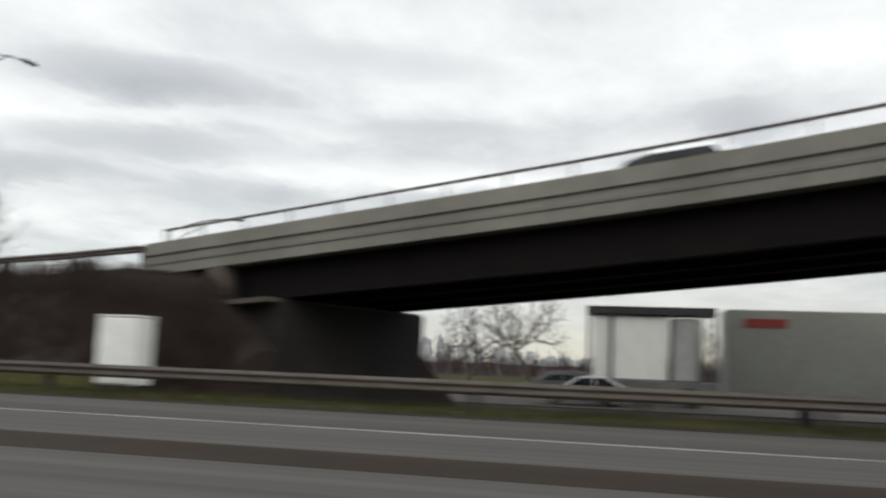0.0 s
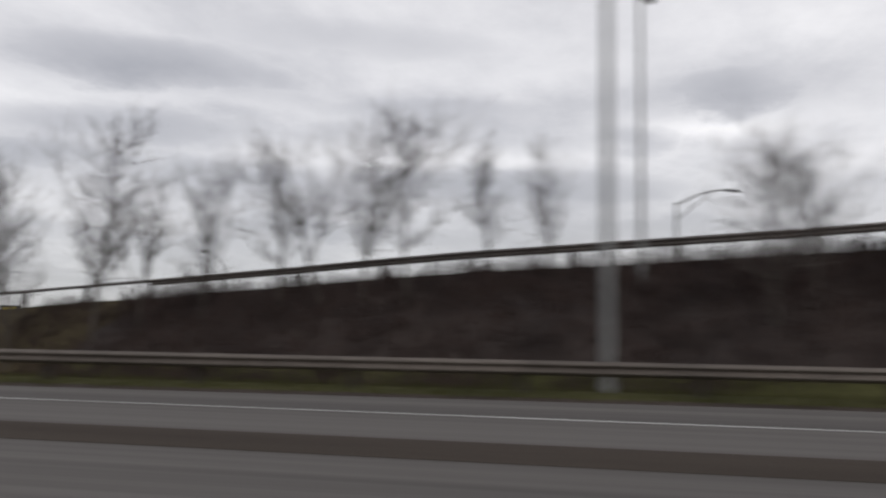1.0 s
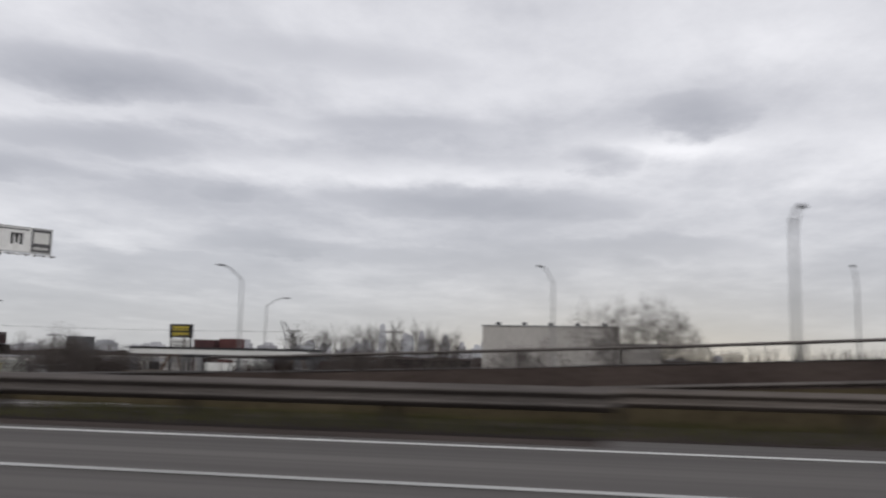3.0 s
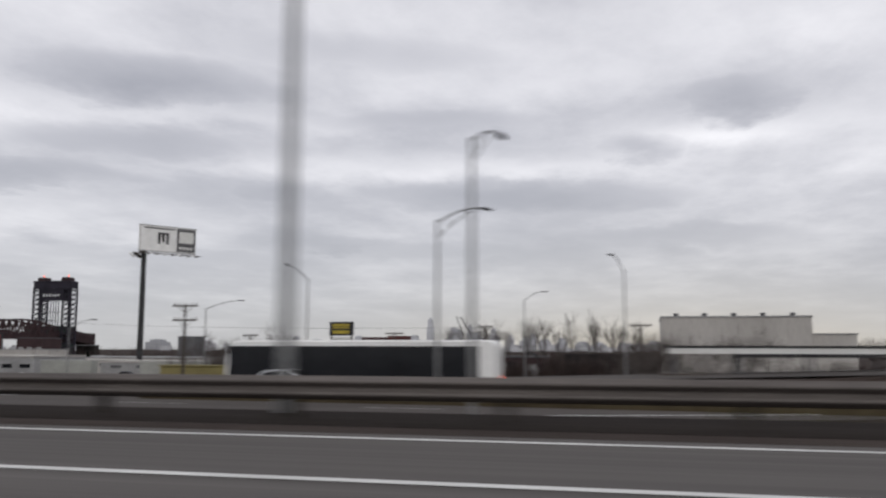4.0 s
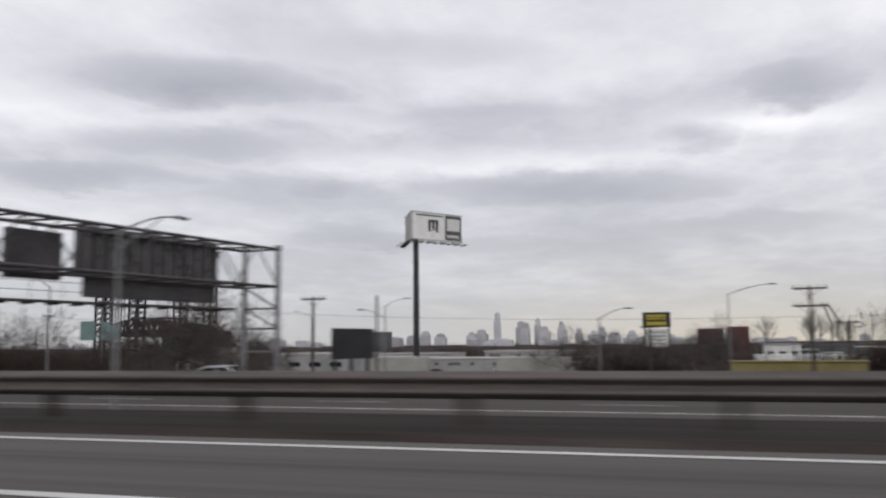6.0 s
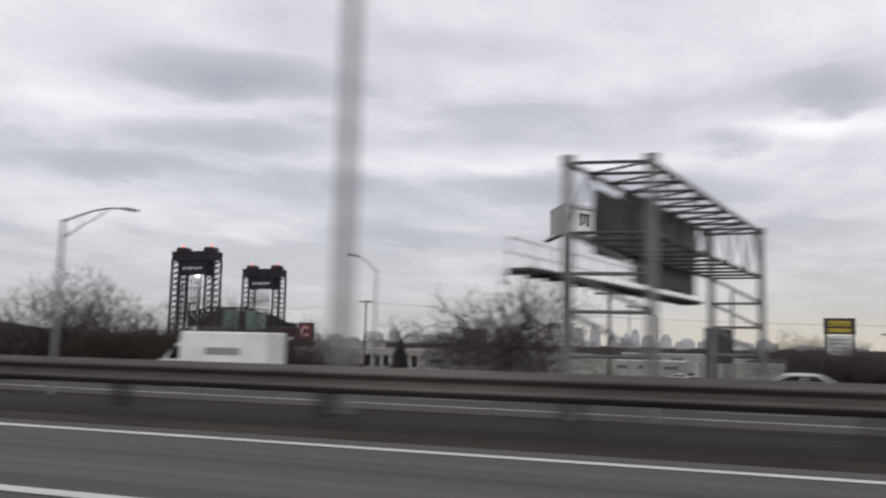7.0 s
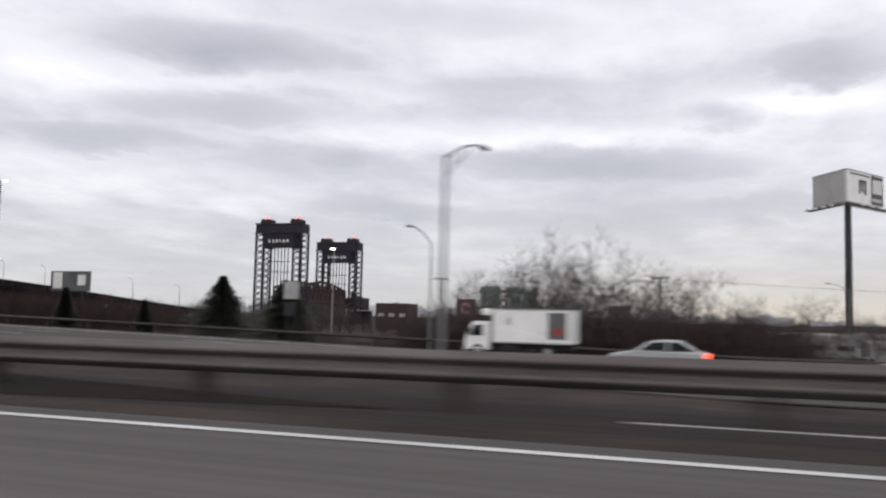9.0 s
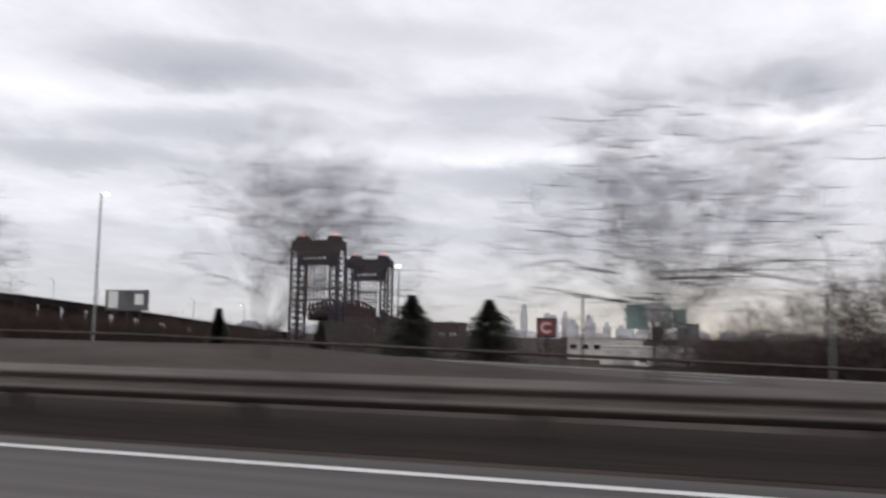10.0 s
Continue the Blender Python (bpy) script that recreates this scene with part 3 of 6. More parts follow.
bm = bmesh.new()
deck_prism(bm, [(-0.15, -0.45), (0.12, -0.45), (0.25, -1.0), (0.25, -1.25), (-0.2, -1.25), (-0.2, -1.0)], 58, -18.9)
part("parapet", bm, CONCRETE, overpass, "grey concrete parapet")
bm = bmesh.new()
deck_prism(bm, [(-0.24, -1.27), (8.9, -1.27), (8.9, -1.72), (-0.24, -1.72)], 58, -18.9)
for z0, z1 in ((-0.95, -0.98), (-1.33, -1.365)):
    bj = bmesh.new()
    deck_prism(bj, [(-0.262, z0), (-0.19, z0), (-0.19, z1), (-0.262, z1)], 58, -18.8)
    part("joint_line", bj, PIER, overpass, "thin dark strip along a joint in the concrete")
part("deck_slab", bm, CONCRETE, overpass, "grey concrete deck edge with a dark joint line")
bm = bmesh.new()
deck_prism(bm, [(8.4, -0.45), (8.7, -0.45), (8.85, -1.25), (8.35, -1.25)], 58, -18.9)
part("parapet", bm, CONCRETE, overpass)
# Girder colour is set near black to carry the shade below the deck.
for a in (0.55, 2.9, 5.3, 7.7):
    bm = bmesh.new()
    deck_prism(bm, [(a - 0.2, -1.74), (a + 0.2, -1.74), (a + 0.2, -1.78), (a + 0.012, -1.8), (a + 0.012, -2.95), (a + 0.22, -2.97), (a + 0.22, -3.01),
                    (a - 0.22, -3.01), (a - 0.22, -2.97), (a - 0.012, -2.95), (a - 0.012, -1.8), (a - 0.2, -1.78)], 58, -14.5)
    part("girder", bm, GIRDER, overpass, "brown steel plate girder, darkened for the deck's shade")
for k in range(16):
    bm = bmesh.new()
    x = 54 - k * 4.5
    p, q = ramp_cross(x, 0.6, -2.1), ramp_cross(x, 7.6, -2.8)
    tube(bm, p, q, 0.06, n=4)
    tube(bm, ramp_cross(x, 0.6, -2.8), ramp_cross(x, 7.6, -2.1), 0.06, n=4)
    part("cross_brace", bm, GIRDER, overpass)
for x in range(56, -19, -2):
    bm = bmesh.new()
    tube(bm, ramp_cross(x, -0.02, -0.46), ramp_cross(x, -0.02, -0.02), 0.03, n=6)
    part("rail_post", bm, GALV, overpass)
for x in range(58, -18, -4):
    bm = bmesh.new()
    tube(bm, ramp_cross(x, -0.02, 0.0), ramp_cross(x - 4, -0.02, 0.0), 0.05, n=6)
    part("handrail", bm, GALV, overpass, "round steel top rail")
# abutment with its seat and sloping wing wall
# The concrete's base colour is lowered to hold the shade under the deck.
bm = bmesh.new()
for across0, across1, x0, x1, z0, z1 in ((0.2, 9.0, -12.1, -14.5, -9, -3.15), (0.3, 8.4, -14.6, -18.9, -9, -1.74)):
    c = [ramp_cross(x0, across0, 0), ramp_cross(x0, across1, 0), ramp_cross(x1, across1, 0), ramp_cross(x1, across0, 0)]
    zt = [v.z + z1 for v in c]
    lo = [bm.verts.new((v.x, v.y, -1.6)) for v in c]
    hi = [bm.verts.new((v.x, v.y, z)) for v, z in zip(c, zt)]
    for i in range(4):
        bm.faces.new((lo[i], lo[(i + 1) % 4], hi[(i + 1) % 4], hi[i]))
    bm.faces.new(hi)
part("abutment", bm, PIER, overpass, "stained concrete abutment, coloured dark for the deck's shade")
bm = bmesh.new()
deck_prism(bm, [(-0.5, -3.02), (9.2, -3.02), (9.2, -3.18), (-0.5, -3.18)], -12.4, -15.2, 1.4)
part("bearing_seat", bm, TAN_CONCRETE, overpass, "brown stained bearing shelf")
bm = bmesh.new()
deck_prism(bm, [(-0.22, -1.74), (0.28, -1.74), (0.28, -3.0), (-0.22, -3.0)], -14.62, -15.5, 0.8)
part("cheek_wall", bm, TAN_CONCRETE, overpass, "brown stained concrete cheek wall beside the girder ends")
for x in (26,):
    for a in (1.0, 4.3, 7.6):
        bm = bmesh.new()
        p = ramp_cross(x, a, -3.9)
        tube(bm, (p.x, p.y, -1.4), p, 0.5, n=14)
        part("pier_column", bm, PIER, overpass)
    bm = bmesh.new()
    deck_prism(bm, [(-0.6, -3.02), (9.4, -3.02), (9.4, -4.0), (-0.6, -4.0)], x + 0.7, x - 0.7, 1.0)
    part("pier_cap", bm, TAN_CONCRETE, overpass, "brown concrete pier cap")

# ---------- street lamps ----------
def street_lamp(x, y, z, height, arm, heading, label, radius=0.11, lit=False, truss=True, rise=1.05):
    """heading: degrees of the arm from +x; arm in metres."""
    ob = thing("street_lamp", label, "street lamp", x, y, z)
    bm = bmesh.new()
    tube(bm, (0, 0, 0), (0, 0, height), radius, radius * 0.62, 12)
    tube(bm, (0, 0, 0), (0, 0, 0.3), radius * 1.25, radius * 1.1, 12)
    part("pole", bm, POLE, ob, smooth=False)
    bm = bmesh.new()
    box(bm, -0.2, -0.2, -0.3, 0.2, 0.2, 0.03)
    part("base_plate", bm, PIER, ob, "square dark concrete footing")
    u = Vector((math.cos(radians(heading)), math.sin(radians(heading)), 0))
    top = Vector((0, 0, height - 0.12))
    pts = [top + u * (arm * k) + Vector((0, 0, rise * math.sin(k * math.pi / 2))) for k in (0, 0.25, 0.5, 0.75, 1.0)]
    bm = bmesh.new()
    pipe(bm, pts, 0.05, 0.035, 6)
    part("arm", bm, POLE, ob)
    if truss:
        bm = bmesh.new()
        low = [Vector((0, 0, height - 0.85)) + u * (arm * k) + Vector((0, 0, (rise + 0.45) * math.sin(k * math.pi / 2) + 0.1 * k)) for k in (0, 0.25, 0.5)]
        pipe(bm, low + [pts[3]], 0.035, 0.03, 6)
        part("brace", bm, POLE, ob)
        bm = bmesh.new()
        tube(bm, low[1], pts[1], 0.02, n=5)
        part("strut", bm, POLE, ob)
    bm = bmesh.new()
    r = [(-0.15, 0.08), (0.15, 0.16), (0.45, 0.17), (0.7, 0.1)]
    rings = []
    e = pts[-1]
    side = Vector((-u.y, u.x, 0))
    for d, w in r:
        rings.append([bm.verts.new(e + u * d + side * (w * math.cos(a)) + Vector((0, 0, (0.09 if math.sin(a) > 0 else 0.06) * math.sin(a)))) for a in [k * math.pi / 4 for k in range(8)]])
    for a, b in zip(rings, rings[1:]):
        for k in range(8):
            bm.faces.new((a[k], a[(k + 1) % 8], b[(k + 1) % 8], b[k]))
    bm.faces.new(rings[0])
    bm.faces.new(rings[-1])
    head = part("lamp_head", bm, GREY_DARK, ob, "dark cobra-head lamp")
    if lit:
        bm = bmesh.new()
        tube(bm, e + u * 0.3 + Vector((0, 0, -0.05)), e + u * 0.3 + Vector((0, 0, -0.09 - 1.6 * max(0.0, radius - 0.12))), 0.13 + 3.2 * max(0.0, radius - 0.12), n=8)
        part("lamp_glass", bm, SODIUM, head, "lit lamp glass")
    return ob


for x, y, h in ((-19.6, 20.6, 12.5), (-28.7, 20.4, 12.5), (-76.2, 17.5, 12.5), (-118.7, 17.4, 12.5), (-158.1, 17.2, 12.5), (-202.1, 17.3, 12.5), (-245.9, 17.2, 12.5)):
    street_lamp(x, y, -0.05, h, 3.0, -90, "tall grey steel highway lamp post behind the guardrail", 0.14)
for x, y, top in ((-27.9, 28.3, 13.0), (-72.1, 28.3, 10.4), (-117.6, 29.6, 8.25), (-157.5, 31.4, 6.9), (-190.8, 33.0, 6.0), (-222.8, 33.0, 6.0), (-261.5, 34.6, 7.0)):
    street_lamp(x, y, ground_z(x, y), top - ground_z(x, y), 3.4, 84, "grey lamp post with a trussed arm over the outer roadway", 0.11)
for x, y, top, a, hd in ((-26.2, 42.6, 7.9, 3.4, 40), (-76.4, 38.4, 7.1, 2.4, 70), (-121.6, 41.0, 7.3, 3.2, 60)):
    street_lamp(x, y, ground_z(x, y), top - ground_z(x, y), a, hd, "grey lamp post with a long trussed arm", 0.1)
for x, y, top, hd in ((-88.0, 69, 7.2, 250), (-65.0, 71.6, 7.5, 250), (-139.0, 67.1, 6.9, 250), (-126.5, 104.3, 7.2, 20), (-221.5, 63.3, 6.4, 250), (-272.5, 65, 6.6, 250), 
                      (-113.7, 68, 7.2, 250)):
    street_lamp(x, y, ground_z(x, y), top - ground_z(x, y), 2.2, hd, "slim grey street lamp with a curved arm beyond the roadway", 0.09, truss=False)
for x, y, top, hd in ((-207.8, 107.2, 6.2, 20), (-203.6, 96.3, 4.3, 190), (-234.7, 141.0, 6.2, 190), (-178.2, 89.4, 3.6, 10)):
    street_lamp(x, y, ground_z(x, y), top - ground_z(x, y), 2.6, hd, "grey street lamp with a long curved arm by the yards", 0.1, truss=False)
street_lamp(-165.7, 98.6, ground_z(-165.7, 98.6), 6.2 - ground_z(-165.7, 98.6), 4.2, 8, "grey street lamp with a long curved arm by the yards", 0.1, truss=False)
street_lamp(-385.0, 133.6, ground_z(-385.0, 133.6), 30.4, 0.8, 0, "tall slim lamp post with a lit lamp", 0.24, lit=True, truss=False, rise=0.1)

street_lamp(-372.4, 256.3, ground_z(-372, 256), 26.2, 1.0, -80, "very tall mast with a bright lit lamp near the bridge", 0.3, lit=True, truss=False)

# ---------- sign gantry over the outer roadway ----------
gantry = thing("sign_gantry", "grey truss gantry with a dark message sign over the outer roadway", "sign gantry")
NF, NB, FF, FB = Vector((-198.6, 33.7, 0)), Vector((-201.4, 33.4, 0)), Vector((-194.6, 53.6, 0)), Vector((-197.2, 53.9, 0))
GZ, GL_LOW = 7.45, 5.0
for c in (NF, NB, FF, FB):
    bm = bmesh.new()
    tube(bm, (c.x, c.y, -1.5), (c.x, c.y, GZ), 0.19, 0.17, 12)
    tube(bm, (c.x, c.y, GZ - 0.1), (c.x, c.y, GZ + 0.25), 0.24, 0.24, 12)
    part("column", bm, GANTRY, gantry)
for a, b in ((NF, FF), (NB, FB)):
    for z in (GZ, GL_LOW):
        bm = bmesh.new()
        tube(bm, (a.x, a.y, z), (b.x, b.y, z), 0.1, n=8)
        part("chord", bm, GANTRY_DARK, gantry)
    for k in range(10):
        p, q = a.lerp(b, k / 10), a.lerp(b, (k + 1) / 10)
        z0, z1 = (GZ, GL_LOW) if k % 2 else (GL_LOW, GZ)
        bm = bmesh.new()
        tube(bm, (p.x, p.y, z0), (q.x, q.y, z1), 0.05, n=6)
        part("web_brace", bm, GANTRY_DARK, gantry)
for k in range(11):
    p, q = NF.lerp(FF, k / 10), NB.lerp(FB, k / 10)
    for z in (GZ, GL_LOW):
        bm = bmesh.new()
        tube(bm, (p.x, p.y, z), (q.x, q.y, z), 0.06, n=6)
        part("cross_strut", bm, GANTRY_DARK, gantry)
    if k < 10:
        q = NB.lerp(FB, (k + 1) / 10)
        bm = bmesh.new()
        tube(bm, (p.x, p.y, GZ), (q.x, q.y, GZ), 0.045, n=6)
        part("diagonal", bm, GANTRY_DARK, gantry)
for a, b in ((NF, NB), (FF, FB)):
    for z0, z1 in ((3.6, 3.6), (2.3, 3.6), (2.3, 2.3), (3.6, 5.0), (0.8, 2.3), (0.8, 0.8)):
        bm = bmesh.new()
        tube(bm, (a.x, a.y, z0), (b.x, b.y, z1), 0.07, n=6)
        part("end_brace", bm, GANTRY, gantry)
# walkway on the west side
d = (FB - NB).normalized()
n = Vector((-d.y, d.x, 0))
gm = Matrix.Translation(NB) @ Matrix(((d.x, n.x, 0, 0), (d.y, n.y, 0, 0), (0, 0, 1, 0), (0, 0, 0, 1)))
bm = bmesh.new()
box(bm, -2.0, 0.3, 3.55, 20.4, 1.3, 3.66, gm)
for k in range(15):
    box(bm, -1.9 + k * 1.5, 0.25, 3.42, -1.82 + k * 1.5, 1.35, 3.55, gm)
part("walkway", bm, GANTRY_DARK, gantry, "dark grating walkway")
bm = bmesh.new()
for k in range(12):
    tube(bm, gm @ Vector((-1.9 + k * 2.0, 1.3, 3.66)), gm @ Vector((-1.9 + k * 2.0, 1.3, 4.7)), 0.02, n=5)
for z in (4.2, 4.7):
    tube(bm, gm @ Vector((-2, 1.3, z)), gm @ Vector((20.4, 1.3, z)), 0.02, n=5)
part("walkway_rail", bm, GANTRY, gantry)
for u0, u1, z0, z1, v0, v1 in ((4.0, 7.2, 4.7, 7.2, 0.25, 0.6), (8.4, 18.6, 5.0, 7.8, 0.25, 1.0), (8.6, 18.6, 3.9, 5.0, 0.3, 0.5)):
    bm = bmesh.new()
    box(bm, u0, v0, z0, u1, v1, z1, gm)
    part("sign_panel", bm, GANTRY_DARK, gantry, "dark grey message sign housing", bevel=0.05)
for k in range(13):
    bm = bmesh.new()
    box(bm, 8.6 + k * 0.82, 0.17, 5.1, 8.72 + k * 0.82, 0.245, 7.7, gm)
    part("stiffener", bm, GANTRY, gantry)

# ---------- lift bridge ----------
lift_bridge = thing("lift_bridge", "dark steel vertical-lift bridge with two lattice towers", "bridge")


def lattice_leg(bm, x, y, w, d, z0, z1, step):
    """An open lattice column with corner posts and crossed bars."""
    for sx in (-1, 1):
        for sy in (-1, 1):
            box(bm, x + sx * w / 2 - 0.4, y + sy * d / 2 - 0.4, z0, x + sx * w / 2 + 0.4, y + sy * d / 2 + 0.4, z1)
    z, k = z0, 0
    while z < z1 - 1:
        zz = min(z + step, z1)
        for sy in (-1, 1):
            s = 1 if k % 2 else -1
            tube(bm, (x - s * w / 2, y + sy * d / 2, z), (x + s * w / 2, y + sy * d / 2, zz), 0.28, n=4)
            tube(bm, (x + s * w / 2, y + sy * d / 2, z), (x - s * w / 2, y + sy * d / 2, zz), 0.2, n=4)
        for sx in (-1, 1):
            tube(bm, (x + sx * w / 2, y - d / 2, z), (x + sx * w / 2, y + d / 2, zz), 0.28, n=4)
        z, k = zz, k + 1


for cx, cy, ztop in ((-457.0, 374.0, 47.2), (-459.5, 445.0, 44.4)):
    for sx in (-1, 1):
        bm = bmesh.new()
        lattice_leg(bm, cx + sx * 10.2, cy, 4.4, 7, -6, ztop - 7.6, 2.9)
        part("tower_leg", bm, BRIDGE_STEEL, lift_bridge)
    bm = bmesh.new()
    prof = [(-12.9, ztop - 7.6), (-7.9, ztop - 7.6), (-7.9, ztop - 14.4), (-6.9, ztop - 15.4), (-6.0, ztop - 14.6), (6.0, ztop - 14.6), (6.9, ztop - 15.4), (7.9, ztop - 14.4), (7.9, ztop - 7.6), (12.9, ztop - 7.6), (12.9, ztop - 3.6), (12.1, ztop - 3.0), (-12.1, ztop - 3.0), (-12.9, ztop - 3.6)]
    extrude(bm, [(cx + x, z) for x, z in prof], cy - 3.4, cy + 3.4)
    house = part("machinery_house", bm, BRIDGE_STEEL, lift_bridge)
    for z in (ztop - 8.0, ztop - 3.5):
        bm = bmesh.new()
        box(bm, cx - 13.2, cy - 3.9, z, cx + 13.2, cy - 3.42, z + 0.5)
        part("walkway", bm, BRIDGE_STEEL, house)
    for sx in (-1, 1):
        bm = bmesh.new()
        for dxx in (-1.3, 1.3):
            tube(bm, (cx + sx * 8.2 + dxx, cy - 2.6, ztop - 2.0), (cx + sx * 8.2 + dxx, cy + 2.6, ztop - 2.0), 1.3, n=12)
        box(bm, cx + sx * 8.2 - 3.0, cy - 2.2, ztop - 2.99, cx + sx * 8.2 + 3.0, cy + 2.2, ztop - 1.3)
        part("sheave", bm, RUST, lift_bridge)
    for k in range(7):
        x = cx - 5.4 + k * 1.8
        bm = bmesh.new()
        tube(bm, (x, cy - 3.6, 8), (x, cy - 3.6, ztop - 14.7), 0.26, n=4)
        part("cable", bm, BRIDGE_STEEL, lift_bridge)
    for z in (ztop - 27, ztop - 22):
        bm = bmesh.new()
        box(bm, cx - 6.5, cy - 3.8, z, cx + 6.5, cy - 3.4, z + 0.35)
        part("cross_beam", bm, BRIDGE_STEEL, lift_bridge)
    bm = bmesh.new()
    for k in range(6):
        u = cx - 5.6 + k * 1.95
        box(bm, u, cy - 3.56, ztop - 12.4 + 0.5 * (k % 2), u + 0.6, cy - 3.42, ztop - 11.0)
        box(bm, u + 0.6, cy - 3.56, ztop - 12.4, u + 1.1, cy - 3.42, ztop - 11.8 + 0.4 * (k % 3))
    part("painted_bars", bm, WHITE, lift_bridge, "row of pale painted bars")
    for sx in (-1, 1):
        bm = bmesh.new()
        tube(bm, (cx + sx * 8.6, cy, ztop - 0.3), (cx + sx * 8.6, cy, ztop + 0.5), 0.45, n=8)
        part("beacon", bm, TAIL, lift_bridge, "small lit red beacon")


def truss_span(bm, p0, p1, h_ends, h_mid, panels, width):
    p0, p1 = Vector(p0), Vector(p1)
    u = (p1 - p0).normalized()
    s = Vector((-u.y, u.x, 0)) * (width / 2)
    for side in (s, -s):
        last = None
        for k in range(panels + 1):
            b = p0.lerp(p1, k / panels) + side
            h = h_ends + (h_mid - h_ends) * math.sin(math.pi * k / panels)
            t = b + Vector((0, 0, h))
            tube(bm, b, t, 0.4, n=4)
            if last:
                tube(bm, last[0], b, 0.7, n=4)
                tube(bm, last[1], t, 0.7, n=4)
                tube(bm, last[0], t, 0.45, n=4)
                tube(bm, last[1], b, 0.45, n=4)
            last = (b, t)
    for k in range(panels):
        a, b = p0.lerp(p1, k / panels), p0.lerp(p1, (k + 1) / panels)
        c = [a + s, a - s, b - s, b + s]
        f = [bm.verts.new(v + Vector((0, 0, 2.4))) for v in c] + [bm.verts.new(v - Vector((0, 0, 0.8))) for v in c]
        bm.faces.new(f[:4])
        bm.faces.new(f[4:])
        bm.faces.new((f[0], f[3], f[7], f[4]))
        bm.faces.new((f[1], f[2], f[6], f[5]))


for p0, p1, hm, mat in (((-457, 378, 7), (-459.5, 441, 7), 10, RUST), ((-459.5, 449, 7), (-461, 478, 4.0), 5, RUST)):
    bm = bmesh.new()
    truss_span(bm, p0, p1, 6.0, hm, 12, 12)
    part("truss_span", bm, mat, lift_bridge)
for p in ((-461, 480),):
    bm = bmesh.new()
    box(bm, p[0] - 7, p[1] - 2, -6, p[0] + 7, p[1] + 2, 3)
    part("pier", bm, PIER, lift_bridge)

# ---------- tall billboard ----------
PALE_BOARD = material("pale_grey_board", (0.38, 0.37, 0.35), (0.52, 0.51, 0.49), 0.25, 0.75, fine_scale=3)
billboard = thing("billboard", "tall two-sided white billboard on a dark single pole", "billboard", -229.4, 182.4, -5.0)
bm = bmesh.new()
tube(bm, (0, 0, -0.3), (0, 0, 29.8), 0.72, 0.6, 16)
part("pole", bm, BLACK_STEEL, billboard)


def board_face(p, q, z0, z1, name_mat, back):
    p, q = Vector(p), Vector(q)
    u = (q - p).normalized()
    nn = Vector((u.y, -u.x, 0))
    m = Matrix.Translation(p) @ Matrix(((u.x, nn.x, 0, 0), (u.y, nn.y, 0, 0), (0, 0, 1, 0), (0, 0, 0, 1)))
    return m, (q - p).length


for p, q, front in (((-0.3, -1.3, 0), (7.6, 10.4, 0), True), ((-0.4, -1.3, 0), (-5.2, 8.2, 0), False)):
    sgn = 1 if front else -1
    m, ln = board_face(p, q, 0, 0, WHITE, None)
    bm = bmesh.new()
    box(bm, 0, -0.25, 29.6, ln, 0.25, 35.7, m)
    # The left face has a greyer base colour than the front face.
    face = part("panel", bm, WHITE if front else PALE_BOARD, billboard, "white painted board" if front else "pale grey blank board", bevel=0.06)
    for z0, z1 in ((29.45, 29.65), (35.65, 35.85)):
        bm = bmesh.new()
        box(bm, -0.1, -0.3, z0, ln + 0.1, 0.3, z1, m)
        part("frame_rail", bm, GREY, face)
    bm = bmesh.new()
    box(bm, -0.5, sgn * 0.4, 28.9, ln + 0.8, sgn * 1.5, 29.02, m)
    for k in range(8):
        box(bm, k * ln / 7 - 0.06, -0.3, 28.7, k * ln / 7 + 0.06, sgn * 1.5, 28.9, m)
    part("catwalk", bm, GALV, face, "steel catwalk")
    for k in range(4):
        bm = bmesh.new()
        u0 = (k + 0.5) * ln / 4
        tube(bm, m @ Vector((u0, sgn * 1.4, 29.0)), m @ Vector((u0, sgn * 2.3, 28.9)), 0.05, n=5)
        box(bm, u0 - 0.35, sgn * 2.1, 28.7, u0 + 0.35, sgn * 2.5, 29.05, m)
        part("floodlight", bm, WHITE, face)
    if front:
        bm = bmesh.new()
        box(bm, ln * 0.645, 0.26, 29.8, ln * 0.985, 0.3, 35.5, m)
        part("poster_panel", bm, GREY_DARK, face, "dark brown poster panel")
        bm = bmesh.new()
        box(bm, ln * 0.68, 0.305, 32.0, ln * 0.95, 0.33, 34.8, m)
        for k in range(4):
            box(bm, ln * (0.69 + k * 0.065), 0.305, 30.4, ln * (0.69 + k * 0.065) + 0.6, 0.33, 31.1, m)
        part("poster_bars", bm, OFFWHITE, face)
        bm = bmesh.new()
        for k in range(3):
            box(bm, ln * (0.30 + k * 0.075), 0.26, 31.4 + (k % 2) * 0.4, ln * (0.30 + k * 0.075) + 0.65, 0.3, 34.0, m)
        box(bm, ln * 0.30, 0.3, 33.7, ln * 0.5, 0.33, 34.2, m)
        box(bm, ln * 0.05, 0.26, 35.0, ln * 0.6, 0.3, 35.3, m)
        part("lettering_bars", bm, BLACK_STEEL, face)


